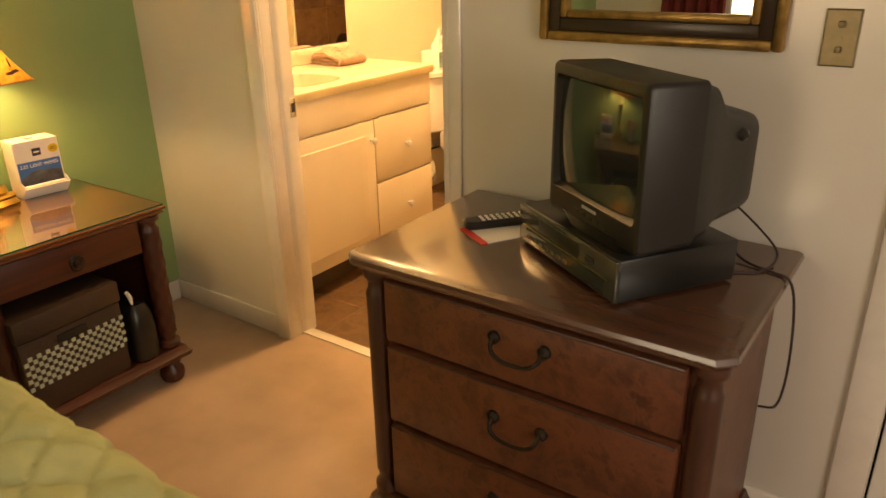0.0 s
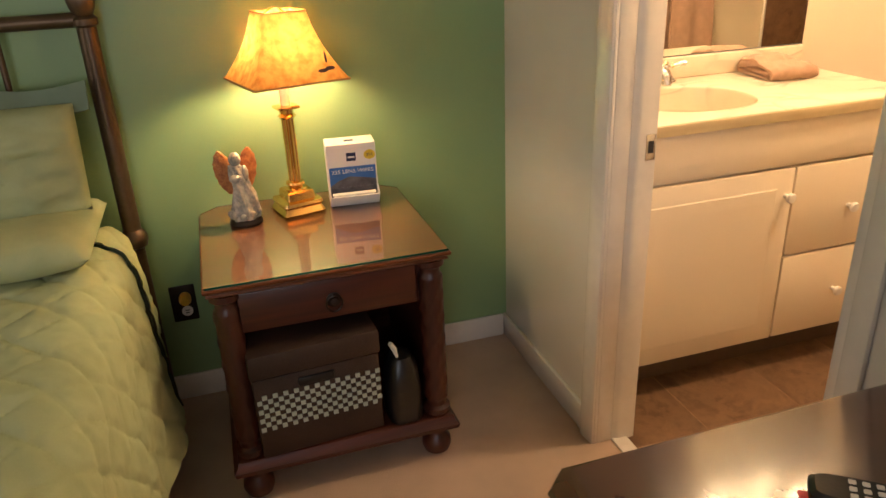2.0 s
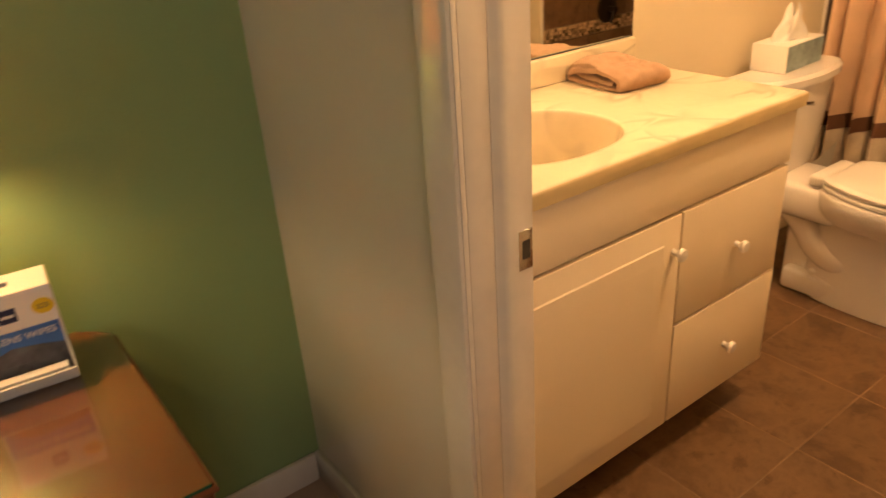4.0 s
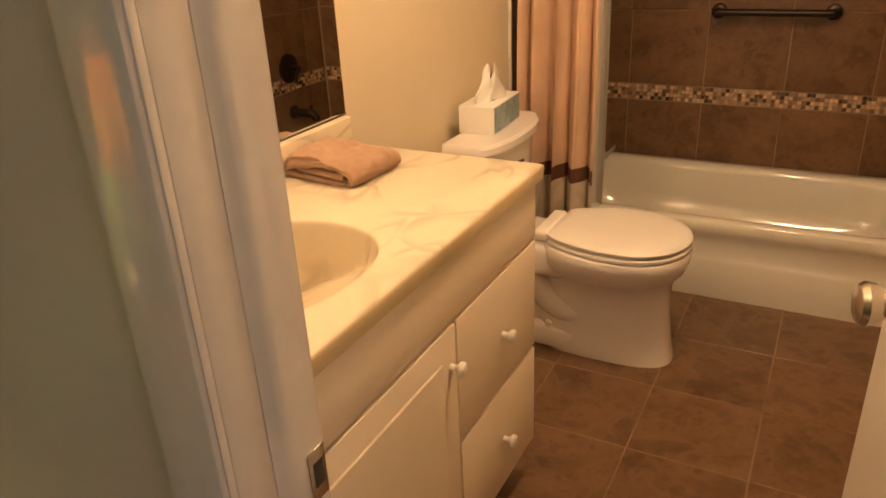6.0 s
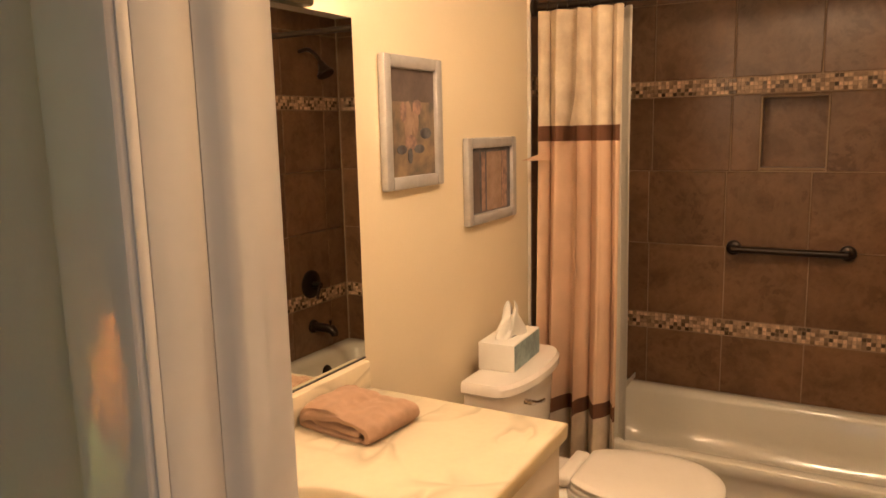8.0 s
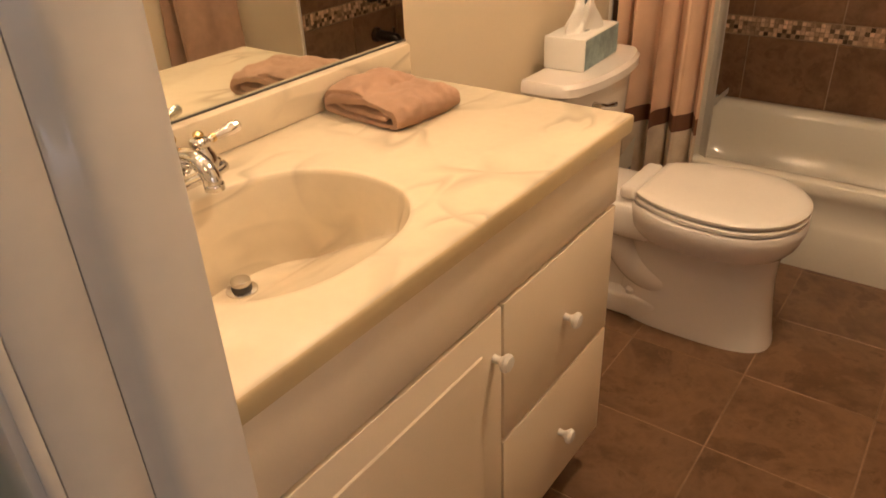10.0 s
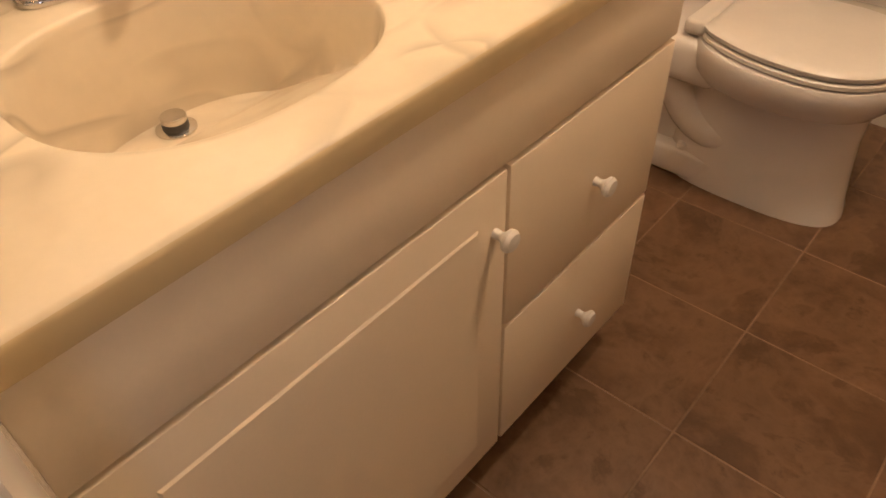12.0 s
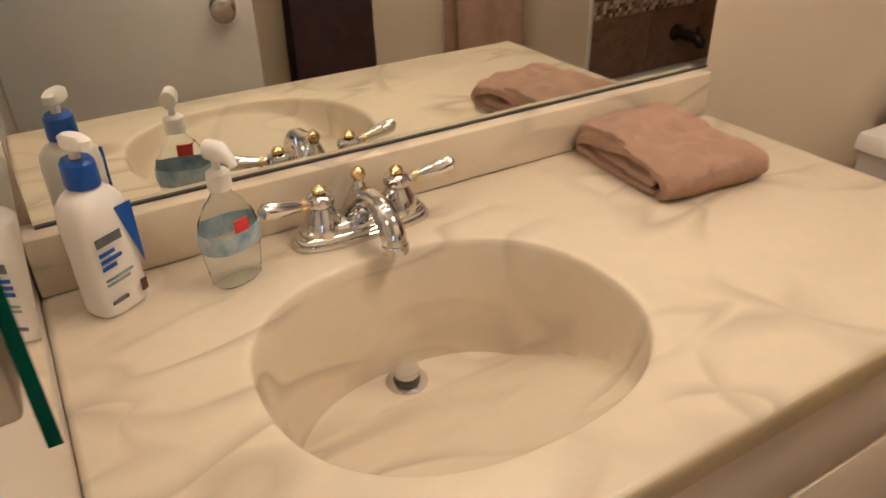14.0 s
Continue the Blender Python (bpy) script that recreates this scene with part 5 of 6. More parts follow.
def angel():
    bm = bmesh.new()
    def blob(c, r, n=14, k=9):
        loops = []
        for i in range(k + 1):
            a = -math.pi / 2 + math.pi * i / k
            loops.append([(c[0] + max(0.02, math.cos(a)) * r[0] * math.cos(2 * math.pi * j / n) * (1 + 0.12 * noise.noise((c[0] * 40 + i, j * 0.9, c[2] * 30))),
                           c[1] + max(0.02, math.cos(a)) * r[1] * math.sin(2 * math.pi * j / n), c[2] + math.sin(a) * r[2]) for j in range(n)])
        loft(loops, bm=bm)
    lathe([(0.043, 0.0), (0.044, 0.006), (0.041, 0.012), (0.038, 0.016)], 30, bm=bm)
    for fc in bm.faces:
        fc.material_index = 2
    loops = []
    for i in range(22):
        v = i / 21
        z = 0.016 + 0.145 * v
        r = 0.026 * (1 - v) ** 1.1 + 0.012 + 0.005 * math.sin(v * 5.2) ** 2
        sway = 0.008 * math.sin(v * 3.6)
        loops.append([((r + 0.0055 * (1 - 0.5 * v) * math.sin(j * 1.45 + v * 9)) * math.cos(2 * math.pi * j / 26) * 0.9, sway + (r + 0.005 * (1 - 0.5 * v) * math.sin(j * 1.45 + v * 8)) * math.sin(2 * math.pi * j / 26) - 0.006 * v, z) for j in range(26)])
    loft(loops, bm=bm)
    blob((0.004, -0.006, 0.178), (0.014, 0.013, 0.017))
    blob((0.016, -0.014, 0.130), (0.014, 0.017, 0.011))
    blob((0.006, 0.013, 0.138), (0.011, 0.010, 0.022))
    blob((0.004, -0.020, 0.140), (0.011, 0.009, 0.022))
    blob((-0.004, -0.006, 0.176), (0.015, 0.016, 0.019))
    for s in (-1, 1):
        pts = []
        loops = []
        for i in range(12):
            v = i / 11
            z = 0.080 + 0.118 * v
            w = 0.002 + 0.026 * math.sin((0.08 + 0.92 * v) * math.pi) ** 0.6 if v < 1 else 0.003
            cy = s * (0.012 + 0.026 * v ** 0.8) - 0.004
            loops.append([(-0.022 + 0.007 * math.cos(a), cy + (w + 0.002 * math.sin(i * 2.5 + a * 3)) * math.sin(a), z) for a in [2 * math.pi * j / 14 for j in range(14)]])
        n0 = len(bm.faces)
        loft(loops, bm=bm)
        bm.faces.ensure_lookup_table()
        for fc in bm.faces[n0:]:
            fc.material_index = 1
    for k in range(9):
        a = k * 0.7 - 2.4
        blob((0.034 * math.cos(a), 0.036 * math.sin(a), 0.026 + 0.004 * (k % 3)), (0.010, 0.010, 0.010), 8, 5)
    ob = solid("angel_figurine", bm, (M_RESIN, M_WING, M_DARKFRAME), "small painted resin winged figurine on a round base", "figurine")
    ob.matrix_basis = pose(-2.085, 1.679, 0.6122, 0, 0, 8)


def wipes_box():
    b = thing("lens_wipes_box", (-2.141, 1.984, 0.6122), -5, "white and blue dispenser box of lens wipes", "box")
    b.scale = (1, 1, 0.90)
    W, D, H = 0.068, 0.040, 0.196
    part("carton", box(-D, D, -W, W, 0, H, 0.0015, 1), M_WHITE, b)
    part("photo_panel", box(D, D + 0.0006, -W + 0.004, W - 0.004, 0.045, 0.125), M_BLUEPRINT, b, "blue landscape photo print")
    part("hill", loft([[(x, y, z) for y, z in ((-0.064, 0.047), (0.064, 0.047), (0.064, 0.080), (0.030, 0.088), (-0.010, 0.094), (-0.040, 0.082), (-0.064, 0.066))] for x in (D + 0.0006, D + 0.0010)]), M_GREYPRINT, b)
    words("lettering", "225 LENS WIPES", 0.0165, M_WHITE, b, Matrix.Translation((D + 0.0011, 0.0, 0.110)) @ Euler((radians(90), 0, radians(90))).to_matrix().to_4x4(), "white lettering")
    part("logo_patch", box(D, D + 0.0007, -0.014, 0.012, 0.142, 0.168), M_NAVY, b)
    part("logo_bar", box(D + 0.0007, D + 0.0010, -0.010, 0.008, 0.152, 0.157), M_WHITE, b)
    part("count_sticker", loft([[(x, y, z) for y, z, _ in oval(0.050, 0.158, 0, 0.016, 0.015, 20)] for x in (D, D + 0.0008)]), M_YELLOW, b)
    words("lettering", "225", 0.012, M_NAVY, b, Matrix.Translation((D + 0.0010, 0.050, 0.158)) @ Euler((radians(90), 0, radians(90))).to_matrix().to_4x4())
    part("logo_patch", box(-0.006, 0.010, -0.014, 0.012, H, H + 0.0006), M_NAVY, b)
    tray = [[(D + 0.0005, y, 0.002), (D + 0.003, y, 0.002), (D + 0.036, y, 0.042), (D + 0.0335, y, 0.044), (D + 0.002, y, 0.006)] for y in (-W + 0.001, W - 0.001)]
    part("dispenser_lip", loft(tray), M_WHITE, b, "open white card lip")
    for y in (-W, W - 0.0016):
        part("lip_side", loft([[(D + 0.0005, yy, 0.003), (D + 0.035, yy, 0.043), (D + 0.020, yy, 0.056), (D + 0.0005, yy, 0.062)] for yy in (y, y + 0.0016)]), M_WHITE, b)
    part("opening", box(D + 0.0012, D + 0.0018, -W + 0.004, W - 0.004, 0.010, 0.060), M_GREYPRINT, b, "dark opening above the lip")
    for k in range(7):
        part("sachet", box(D + 0.002 + 0.0015 * k, D + 0.012 + 0.003 * k, -W + 0.006 + 0.004 * (k % 3), W - 0.010 - 0.005 * ((k * 2) % 3), 0.016 + 0.0048 * k, 0.0185 + 0.0048 * k), M_SILVER if k % 2 else M_WHITE, b)


def dresser():
    x0, x1, y0, y1, H = -0.812, 0.010, 1.950, 2.484, 0.684
    d = thing("dresser", (0, 0, 0), 0, "dark stained wooden three-drawer dresser", "dresser")
    def slab(z, q):
        c = 0.028
        return [(x0 + q, y1, z), (x0 + q, y0 + q + c, z), (x0 + q + c, y0 + q, z), (x1 - q - c, y0 + q, z), (x1 - q, y0 + q + c, z), (x1 - q, y1, z)]
    part("top", loft([slab(z, q) for z, q in ((0.645, 0.030), (0.652, 0.018), (0.660, 0.016), (0.664, 0.004), (0.672, 0.0), (0.680, 0.003), (H, 0.012))]), M_DRESS_TOP, d, smooth=28)
    part("carcass", box(x0 + 0.045, x1 - 0.04, y0 + 0.055, y1 - 0.004, 0.07, 0.645), M_DRESS, d)
    part("base_moulding", loft([slab(z, q) for z, q in ((0.0, 0.018), (0.03, 0.006), (0.045, 0.010), (0.055, 0.024), (0.075, 0.034))]), M_DRESS_V, d, smooth=28)
    for x in (x0 + 0.052, x1 - 0.047):
        turned_post(x, y0 + 0.060, 0.072, 0.648, 0.027, d, M_DRESS_V, False)
    for z0, z1 in ((0.496, 0.636), (0.294, 0.482), (0.092, 0.280)):
        dw = bmesh.new()
        box(x0 + 0.092, x1 - 0.078, y0 + 0.030, y0 + 0.056, z0, z1, 0.006, bm=dw)
        w = part("drawer", dw, M_DRESS, d)
        part("drawer_bead", tube([(x0 + 0.096, y0 + 0.031, z1 - 0.004), (x1 - 0.082, y0 + 0.031, z1 - 0.004)], 0.004, 8), M_DRESS_V, w)
        cx, cz = (x0 + x1) / 2 + 0.015, (z0 + z1) / 2 + 0.008
        h = part("bail_pull", tube(spline([(cx - 0.055, y0 + 0.022, cz + 0.012), (cx - 0.050, y0 + 0.006, cz - 0.004), (cx - 0.025, y0 + 0.002, cz - 0.018), (cx + 0.025, y0 + 0.002, cz - 0.018), (cx + 0.050, y0 + 0.006, cz - 0.004), (cx + 0.055, y0 + 0.022, cz + 0.012)], 5), 0.0045, 8), M_BRONZE, w, "dark bail pull")
        for s in (-1, 1):
            part("rosette", tube([(cx + s * 0.055, y0 + 0.030, cz + 0.012), (cx + s * 0.055, y0 + 0.024, cz + 0.012), (cx + s * 0.055, y0 + 0.018, cz + 0.012)], 0.012, 14, radii=[0.014, 0.013, 0.006]), M_BRONZE, h)

    d.scale = (1, 1, 1.041)


def vcr():
    v = thing("video_recorder", (-0.3025, 2.236, 0.7122), -33, "black video cassette recorder under the television", "video recorder")
    part("case", box(-0.190, 0.190, -0.140, 0.160, 0.006, 0.088, 0.003), M_BLACK, v)
    part("fascia", box(-0.192, 0.192, -0.152, -0.140, 0.008, 0.088, 0.003), M_FASCIA, v)
    # Added brassy strip: imitates the golden lamp reflection across the fascia.
    part("lamp_reflection_strip", box(-0.17, 0.17, -0.1560, -0.1525, 0.0445, 0.0480, 0.0008, 1), M_OLD_BRASS, v, "thin brassy strip standing in for lamp light reflected in the fascia")
    part("cassette_flap", box(-0.10, 0.065, -0.1545, -0.152, 0.052, 0.080, 0.001), M_BLACK, v, "glossy cassette flap")
    part("display_strip", box(-0.155, 0.155, -0.1545, -0.152, 0.016, 0.042, 0.001), M_SCREEN, v)
    for k in range(7):
        part("button", box(-0.15 + 0.026 * k, -0.132 + 0.026 * k, -0.1565, -0.1545, 0.022, 0.030, 0.001, 1), M_OLD_BRASS, v)
    v.scale = (0.945, 0.87, 1)
    part("button", box(0.09, 0.12, -0.156, -0.152, 0.058, 0.070, 0.001, 1), M_TVGREY, v)
    for x in (-0.16, 0.16):
        for y in (-0.12, 0.13):
            part("foot", lathe([(0.012, 0), (0.012, 0.007)], 14, x, y), M_RUBBER, v)


def television():
    t = thing("television", (-0.250, 2.205, 0.8005), -34, "small charcoal tube television on the recorder", "television")
    W, F, Z0, Z1 = 0.180, -0.125, 0.018, 0.312
    part("base", loft([oval(0, -0.03, z, a, b, 36, 6) for z, a, b in ((0.0, 0.125, 0.085), (0.012, 0.13, 0.09), (0.03, 0.14, 0.10))]), M_BLACK, t)
    bez = bmesh.new()
    def rect(y, ix, iz0, iz1, r=0.012, n=5):
        x0, x1, z0, z1 = -W + ix, W - ix, Z0 + iz0, Z1 - iz1
        pts = []
        for cx, cz, a0 in ((x1 - r, z1 - r, 0), (x0 + r, z1 - r, 90), (x0 + r, z0 + r, 180), (x1 - r, z0 + r, 270)):
            for k in range(n):
                a = radians(a0 + 90 * k / (n - 1))
                pts.append((cx + r * math.cos(a), y, cz + r * math.sin(a)))
        return pts
    loft([rect(F + 0.125, 0.004, 0.004, 0.004), rect(F + 0.012, 0.0, 0.0, 0.0), rect(F + 0.003, 0.004, 0.003, 0.003), rect(F, 0.010, 0.008, 0.008), rect(F, 0.019, 0.050, 0.022), rect(F + 0.014, 0.026, 0.058, 0.030)], caps=(True, False), bm=bez)
    part("front_housing", bez, M_TVGREY, t)
    def scr(u, v):
        a, b = (u - 0.5) * 2, (v - 0.5) * 2
        return Vector((a * (W - 0.024), F + 0.016 - 0.014 * (1 - a * a * 0.55 - b * b * 0.45), (Z0 + 0.056 + Z1 - 0.028) / 2 + b * (Z1 - Z0 - 0.084) / 2))
    part("screen", sheet(scr, 24, 20), M_SCREEN, t, "dark curved tube screen", smooth=80)
    part("back_housing", loft([rect(F + y, ix, a, b, r) for y, ix, a, b, r in ((0.125, 0.010, 0.006, 0.008, 0.016), (0.16, 0.016, 0.010, 0.020, 0.02), (0.20, 0.040, 0.020, 0.055, 0.025), (0.27, 0.055, 0.028, 0.075, 0.03), (0.30, 0.066, 0.035, 0.085, 0.03))]), M_TVGREY, t)
    part("antenna_knob", lathe([(0.012, 0), (0.012, 0.014), (0.006, 0.02)], 14, m=Matrix.Translation((W - 0.062, F + 0.25, 0.20)) @ Euler((0, radians(90), 0)).to_matrix().to_4x4()), M_BLACK, t)
    for k in range(5):
        part("button", box(-0.06 + 0.028 * k, -0.044 + 0.028 * k, F - 0.0015, F + 0.001, Z0 + 0.020, Z0 + 0.028), M_BLACK, t)
    t.scale = (0.87, 0.94, 1)
    part("logo_bar", box(-0.028, 0.028, F - 0.0008, F + 0.001, Z0 + 0.036, Z0 + 0.042), M_SILVER, t)


def remote_and_card():
    c = thing("greeting_card", (-0.5825, 2.262, 0.7122), 59, "white card with a red margin lying on the dresser", "card")
    part("sheet", box(-0.075, 0.09, -0.055, 0.055, 0.0, 0.0016), M_WHITE, c)
    part("red_margin", box(-0.092, -0.075, -0.056, 0.055, 0.0, 0.0018), M_RED, c, "red margin")
    r = thing("remote_control", (-0.612, 2.286, 0.7140), 51, "black remote control with pale buttons on a card", "remote control")
    part("case", loft([oval(0, 0, z, a, b, 30, 6) for z, a, b in ((0, 0.085, 0.020), (0.006, 0.090, 0.024), (0.014, 0.090, 0.024), (0.019, 0.084, 0.020))]), M_BLACK, r)
    for i in range(9):
        for j in range(3):
            part("button", box(-0.050 + 0.014 * i, -0.042 + 0.014 * i, -0.016 + 0.012 * j, -0.009 + 0.012 * j, 0.0185, 0.0212, 0.001, 1), M_WHITEPL, r)


def cord():
    pts = spline([(-0.165, 2.42, 0.75), (-0.085, 2.36, 0.719), (-0.022, 2.335, 0.7155), (0.014, 2.325, 0.706), (0.030, 2.33, 0.63), (0.030, 2.38, 0.48), (0.013, 2.44, 0.36), (-0.027, 2.478, 0.32)], 8)
    solid("power_cord", tube(pts, 0.0028, 8), M_CORD, "dark power cord hanging over the dresser's end", "cord")
    pts = spline([(-0.155, 2.425, 0.83), (-0.075, 2.42, 0.77), (-0.030, 2.40, 0.73), (-0.040, 2.33, 0.7150), (-0.095, 2.29, 0.7150)], 8)
    solid("aerial_cord", tube(pts, 0.0025, 8), M_CORD, "thin dark cord behind the television", "cord")


def wall_mirror():
    m = thing("framed_mirror", (-0.626, DY0, 1.112), 0, "mirror in a black and gilt moulded frame", "mirror")
    w, h = 0.533, 0.44
    def ring(nm, a, b, d, mat, bev):
        for nm2, x0, x1, z0, z1 in ((nm, a, b, a, h - a), (nm, w - b, w - a, a, h - a), (nm, b, w - b, a, b), (nm, b, w - b, h - b, h - a)):
            part(nm2, box(x0, x1, -d, -0.001, z0, z1, bev), mat, m)
    ring("outer_gilt", 0.0, 0.022, 0.030, M_GOLD, 0.007)
    ring("black_band", 0.022, 0.050, 0.022, M_DARKFRAME, 0.003)
    ring("inner_gilt", 0.050, 0.068, 0.026, M_GOLD, 0.006)
    part("mirror_glass", box(0.066, w - 0.066, -0.010, -0.004, 0.066, h - 0.066), M_MIRROR, m)


def switch_plate():
    s = thing("light_switch", (0.0, DY0, 1.143), 0, "antique brass double light switch plate", "light switch")
    part("plate", loft([[(x * q, y, z * q2) for x, z in ((-0.036, -0.057), (0.036, -0.057), (0.036, 0.057), (-0.036, 0.057))] for y, q, q2 in ((0.0, 1, 1), (-0.003, 1, 1), (-0.006, 0.9, 0.94))]), M_OLD_BRASS, s)
    s.scale = (0.86, 1, 0.93)
    for z in (-0.028, 0.022):
        part("toggle", box(-0.006, 0.006, -0.020, -0.005, z, z + 0.012, 0.002), M_OLD_BRASS, s)
    for z in (-0.048, 0.048, 0.0):
        part("screw", tube([(0, -0.005, z), (0, -0.0075, z)], 0.004, 12), M_OLD_BRASS, s)


def outlet():
    o = thing("wall_outlet", (WX, 1.466, 0.324), 0, "dark wall outlet with an amber night-light plug", "outlet")
    part("plate", box(0.0, 0.006, -0.036, 0.036, -0.058, 0.058, 0.003), M_BRONZE, o)
    part("night_light", lathe([(0.017, 0.0), (0.018, 0.02), (0.013, 0.034), (0, 0.036)], 20, m=Matrix.Translation((0.006, 0.006, 0.02)) @ Euler((0, radians(90), 0)).to_matrix().to_4x4()), M_ORANGE, o, "amber plug-in light")
    part("socket", lathe([(0.016, 0.0), (0.016, 0.004), (0, 0.004)], 20, m=Matrix.Translation((0.005, 0.006, -0.025)) @ Euler((0, radians(90), 0)).to_matrix().to_4x4()), M_WHITEPL, o)
    for z in (-0.022, -0.030):
        part("slot", box(0.009, 0.0096, 0.0, 0.012, z - 0.0014, z + 0.0014), M_RUBBER, o)


# bed
BED_Y, BED_TOP = 1.385, 0.640


def bed_profile(s):
    """From the bed's middle over its rounded edge and down its side; s in metres along the cloth."""
    flat, r = 1.20, 0.10
    if s < flat:
        return (BED_Y - r - flat + s, BED_TOP)
    a = (s - flat) / r
    if a < math.pi / 2:
        return (BED_Y - r + r * math.sin(a), BED_TOP - r + r * math.cos(a))
    return (BED_Y + 0.10 * (s - flat - r * math.pi / 2), BED_TOP - r - (s - flat - r * math.pi / 2))


def quilt_at(x, s, lift=0.0):
    y, z = bed_profile(s)
    y2, z2 = bed_profile(s + 0.005)
    ny, nz = -(z2 - z), (y2 - y)
    k = math.hypot(ny, nz) or 1
    ny, nz = ny / k, nz / k
    g = 0.135
    a, b = (x + s + 0.03 * noise.noise((x * 5, s * 5, 0))) / g, (x - s + 0.03 * noise.noise((x * 5, s * 5, 4))) / g
    da, db = abs(a - round(a)) * g, abs(b - round(b)) * g
    d = 0.0034 * (1 - math.exp(-(min(da, db) / 0.016) ** 2)) - 0.0045 * math.exp(-(min(da, db) / 0.0055) ** 2)
    d += 0.008 * noise.noise((x * 7, s * 7, 1)) + 0.006 * noise.noise((x * 19, s * 23, 2)) + 0.0022 * noise.noise((x * 60, s * 60, 6)) + lift
    drape = max(0, s - 1.36)
    d += drape * 0.10 * math.sin(x * 16 + 0.6 * math.sin(x * 5)) * 0.5
    return Vector((x, y + ny * d, z + nz * d))


def bed():
    b = thing("bed", (0, 0, 0), 0, "metal framed bed with a sage green quilt", "bed")
    y0 = BED_Y - 1.56
    part("mattress", box(-2.16, -0.29, y0 + 0.03, BED_Y - 0.03, 0.30, BED_TOP - 0.012, 0.05, 4), M_WHITE, b)
    part("box_spring", box(-2.15, -0.29, y0 + 0.04, BED_Y - 0.035, 0.12, 0.30, 0.01), M_SKIRT, b)
    hb = part("headboard_post", lathe([(0.020, 0.0), (0.022, 0.02), (0.022, 0.542), (0.032, 0.548), (0.036, 0.562), (0.036, 0.576), (0.030, 0.588), (0.024, 0.596), (0.0235, 1.13), (0.030, 1.136), (0.030, 1.15), (0.022, 1.158), (0.03, 1.175), (0.034, 1.195), (0.026, 1.218), (0.0, 1.225)], 24, -2.205, 1.378), M_BEDMETAL, b)
    part("headboard_post", lathe([(0.020, 0.0), (0.022, 0.02), (0.022, 1.2), (0.034, 1.245), (0.0, 1.275)], 20, -2.205, y0 - 0.03), M_BEDMETAL, b)
    part("top_rail", tube([(-2.205, y0 - 0.03, 1.148), (-2.205, 1.378, 1.148)], 0.018, 14), M_BEDMETAL, b)
    part("low_rail", tube([(-2.205, y0 - 0.03, 0.562), (-2.205, 1.378, 0.562)], 0.013, 14), M_BEDMETAL, b)
    for k in range(7):
        y = y0 + 0.15 + k * 0.2
        part("spindle", tube([(-2.205, y, 0.562), (-2.205, y, 1.148)], 0.008, 10), M_BEDMETAL, b)
    for y in (y0 + 0.02, BED_Y - 0.02):
        part("side_rail", box(-2.20, -0.28, y - 0.012, y + 0.012, 0.17, 0.24, 0.003), M_BEDMETAL, b)
        part("foot_leg", lathe([(0.02, 0), (0.02, 0.24)], 16, -0.30, y), M_BEDMETAL, b)
    q = solid("quilt", sheet(lambda u, v: quilt_at(-2.0 + 1.73 * u, 1.76 * v), 240, 220), M_QUILT, "sage green diamond-quilted bedspread draped over the bed", "quilt")
    solid("quilt_border", tube([quilt_at(-2.0, 1.76 * k / 90, 0.004) for k in range(91)], 0.0055, 8), M_PIPE, "dark green piped edge of the bedspread", "quilt edge")
    solid("bed_sheet", sheet(lambda u, v: quilt_at(-2.165 + 0.175 * u, 1.60 * v, -0.006 + 0.02 * u), 26, 120), M_QUILT, "sage green top sheet folded near the pillows", "sheet")
    for y in (0.975, 0.20):
        lp = thing("pillow", (-1.99, y, BED_TOP - 0.004), 0, "flat sage green pillow lying under the sham", "pillow", "pillows on the bed")
        def g(u, v, s=1):
            a, c = (u - 0.5) * 2, (v - 0.5) * 2
            t = max(0, (1 - a ** 6)) ** 0.5 * max(0, (1 - c ** 6)) ** 0.5
            w = 0.010 * noise.noise((a * 3, c * 4, y + 9))
            return Vector((c * 0.20, a * 0.36, 0.052 + s * (0.050 * t) + w * t))
        bm = sheet(lambda u, v: g(u, v, 1), 36, 26)
        merge(bm, sheet(lambda u, v: g(u, v, -1), 36, 26))
        bmesh.ops.remove_doubles(bm, verts=bm.verts, dist=0.001)
        part("cushion", bm, M_QUILT, lp, smooth=80)
        p = thing("pillow", (-2.03, y, BED_TOP + 0.075), 0, "plump sage green pillow with a teal flanged sham", "pillow", "pillows on the bed")
        def f(u, v, s=1):
            a, c = (u - 0.5) * 2, (v - 0.5) * 2
            t = max(0, (1 - a ** 4)) ** 0.5 * max(0, (1 - c ** 4)) ** 0.5
            yy, zz = a * 0.345, 0.0 + (c + 1) * 0.125
            wr = 0.014 * math.sin(c * 14 + a * 3) * (abs(a) ** 2) + 0.018 * noise.noise((a * 4, c * 5, y)) + 0.010 * noise.noise((a * 9, c * 12, y + 3))
            return Vector((-0.03 - (zz - 0.02) * 0.28 + s * (0.075 * t + wr * t), yy, zz))
        bm = sheet(lambda u, v: f(u, v, 1), 40, 30)
        merge(bm, sheet(lambda u, v: f(u, v, -1), 40, 30))
        bmesh.ops.remove_doubles(bm, verts=bm.verts, dist=0.001)
        part("cushion", bm, M_QUILT, p, smooth=80)
        part("sham_flange", sheet(lambda u, v: Vector((-0.105 - 0.03 * v + 0.008 * math.sin(u * 20), (u - 0.5) * 0.76, 0.225 + v * 0.065 + 0.012 * math.sin(u * 13))), 50, 6, 0.006), M_SHAM, p, "teal sham flange")


nightstand()
storage_box()
black_bag()
table_lamp()
angel()
wipes_box()
dresser()
vcr()
television()
remote_and_card()
cord()
wall_mirror()
switch_plate()
outlet()
bed()

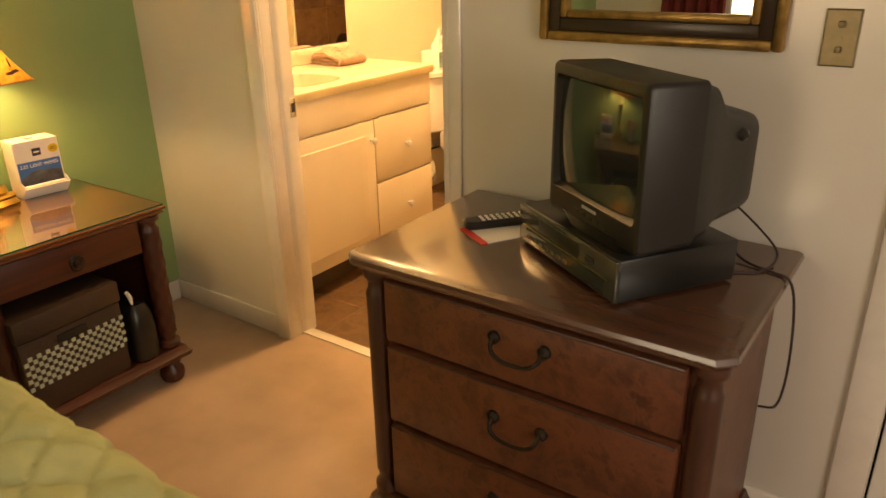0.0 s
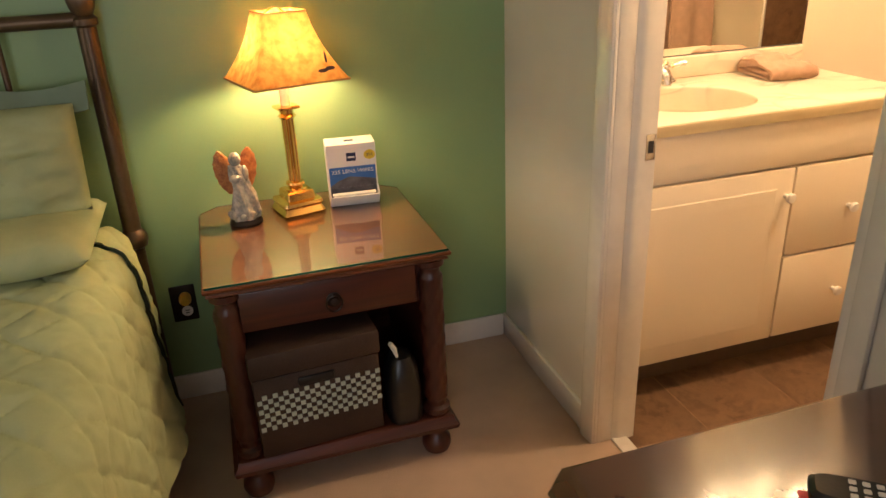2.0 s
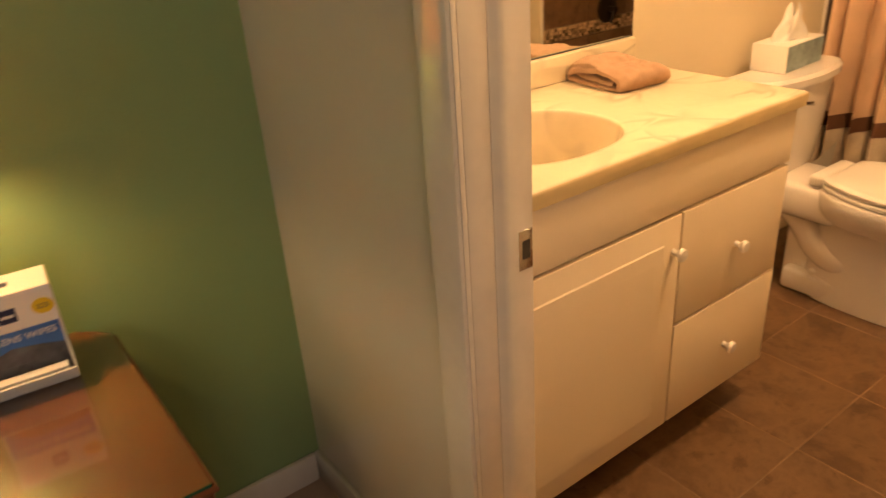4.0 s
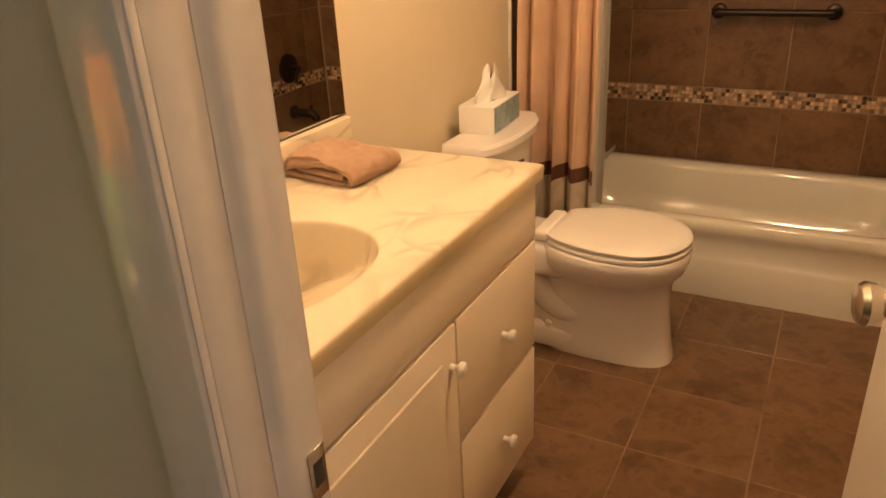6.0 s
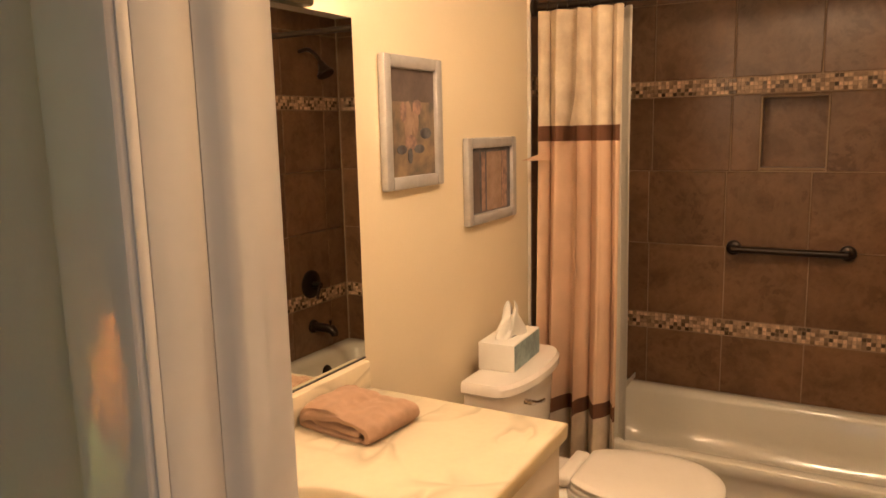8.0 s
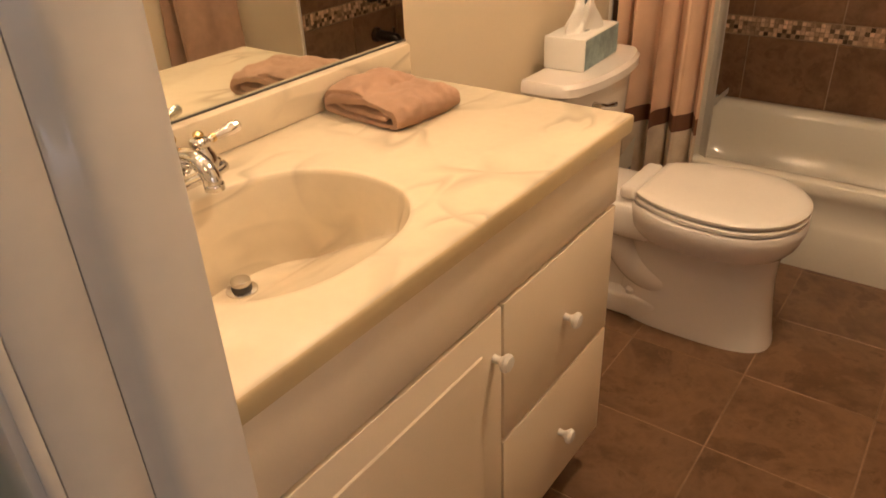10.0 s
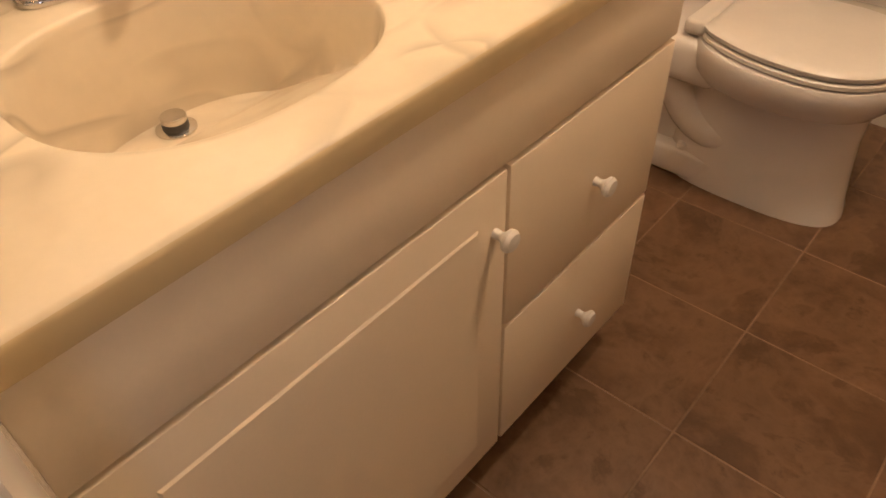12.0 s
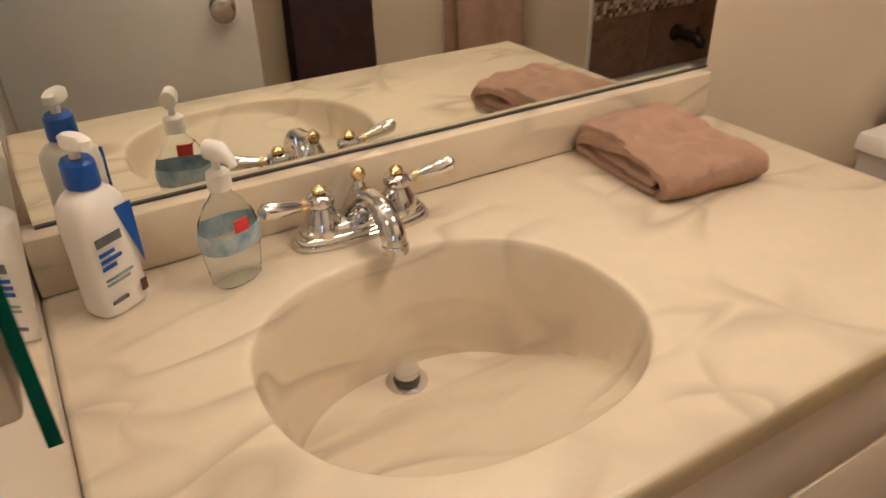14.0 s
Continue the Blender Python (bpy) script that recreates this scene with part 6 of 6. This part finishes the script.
drape = thing("window_drapery", (0, 0, 0), 0, "dark red drapery beside the window", "drapery")
part("panel", sheet(lambda u, v: Vector((-1.72 + 0.46 * u, BY0 + 0.06 + 0.022 * math.sin(u * 34), 0.35 + 1.70 * v)), 80, 6, 0.004), M_CURTAIN_RED, drape)
part("rod", tube([(-1.80, BY0 + 0.06, 2.06), (-0.10, BY0 + 0.06, 2.06)], 0.012, 12), M_BRONZE, drape)

# ---- tiles ----
west_tiles = solid("wall_tiles_west", box(WX, WX + 0.004, TUBY, BACKY, 0.0, 2.03), M_GROUT, "brown stone tiles on the tub's west wall", "tiled wall", S)
east_tiles = solid("wall_tiles_east", box(EX - 0.004, EX, TUBY, BACKY, 0.0, 2.03), M_GROUT, "brown stone tiles on the tub's east wall", "tiled wall", S)
_bt = bmesh.new()
for _a, _b, _c, _d in ((WX + 0.01, NICHE[0], 0, 2.03), (NICHE[1], EX - 0.01, 0, 2.03), (NICHE[0], NICHE[1], 0, NICHE[2]), (NICHE[0], NICHE[1], NICHE[3], 2.03)):
    box(_a, _b, BACKY + 0.004, BACKY + 0.0095, _c, _d, bm=_bt)
back_tiles = solid("wall_tiles_back", _bt, M_GROUT, "brown stone tiles behind the bathtub", "tiled wall", S)
ROWS_Z = [(0.27, 0.548, 0.0), (0.618, 0.931, 0.0), (0.931, 1.246, -0.006), (1.246, 1.5555, 0.006), (1.6225, 1.935, 0.01), (1.935, 2.028, 0.01)]
tile_run(back_tiles, "tile", M_TILE, "y", BACKY + 0.004, 0.0035, -1.384, ROWS_Z, 0.3165, WX + 0.012, EX - 0.012, NICHE)
tile_run(west_tiles, "tile", M_TILE, "+x", WX + 0.004, 0.0035, TUBY + 0.002, ROWS_Z, 0.3165, TUBY + 0.002, BACKY - 0.008)
tile_run(east_tiles, "tile", M_TILE, "-x", EX - 0.004, 0.0035, TUBY + 0.002, ROWS_Z, 0.3165, TUBY + 0.002, BACKY - 0.008)
for z0, z1 in ((0.5505, 0.6160), (1.5575, 1.6205)):
    mosaic_band("y", BACKY + 0.004, WX + 0.014, EX - 0.014, z0, z1)
    mosaic_band("+x", WX + 0.004, TUBY + 0.004, BACKY - 0.010, z0, z1)
    mosaic_band("-x", EX - 0.004, TUBY + 0.004, BACKY - 0.010, z0, z1)
niche = thing("shower_niche", (0, 0, 0), 0, "recessed tiled shelf niche in the shower wall", "niche", kind=S)
n0, n1, n2, n3 = NICHE
part("back_tile", box(n0, n1, BACKY + 0.088, BACKY + 0.10, n2, n3), M_TILE, niche)
for a, b, c, d in ((n0 - 0.004, n0 + 0.006, n2, n3), (n1 - 0.006, n1 + 0.004, n2, n3), (n0 + 0.006, n1 - 0.006, n2 - 0.004, n2 + 0.006), (n0 + 0.006, n1 - 0.006, n3 - 0.006, n3 + 0.004)):
    part("reveal_tile", box(a, b, BACKY + 0.003, BACKY + 0.088, c, d), M_TILE, niche)
for a, b, c, d in ((n0, n0 + 0.007, n2, n3), (n1 - 0.007, n1, n2, n3), (n0 + 0.007, n1 - 0.007, n2, n2 + 0.007), (n0 + 0.007, n1 - 0.007, n3 - 0.007, n3)):
    part("edge_trim", box(a, b, BACKY - 0.002, BACKY + 0.0035, c, d, 0.001), M_GROUT, niche, "pale edge trim")
solid("tile_edge_trim", box(WX, WX + 0.013, TUBY - 0.014, TUBY, 0.0, 2.03, 0.004), M_TRIM, "pale edge strip beside the tub tiles", "trim", S)
solid("tile_edge_trim", box(EX - 0.013, EX, TUBY - 0.014, TUBY, 0.0, 2.03, 0.004), M_TRIM, "pale edge strip beside the tub tiles", "trim", S)

T = 0.3115
cache = {}
for i in range(-3, 4):
    for j in range(-6, 3):
        a, b = max(-1.553 + i * T, WX), min(-1.553 + (i + 1) * T, EX)
        c, d = max(4.068 + j * T, 2.592), min(4.068 + (j + 1) * T, 4.75)
        if b - a < 0.01 or d - c < 0.01:
            continue
        key = (round(b - a - 0.0026, 4), round(d - c - 0.0026, 4))
        if key not in cache:
            ob = part("floor_tile", box(0, key[0], 0, key[1], -0.010, 0.0, 0.0018, 1), M_FLOOR, bath_floor)
            cache[key] = ob.data
        else:
            ob = new("floor_tile", cache[key])
            ob.parent = bath_floor
        ob.location = (a + 0.0013, c + 0.0013, 0.0)
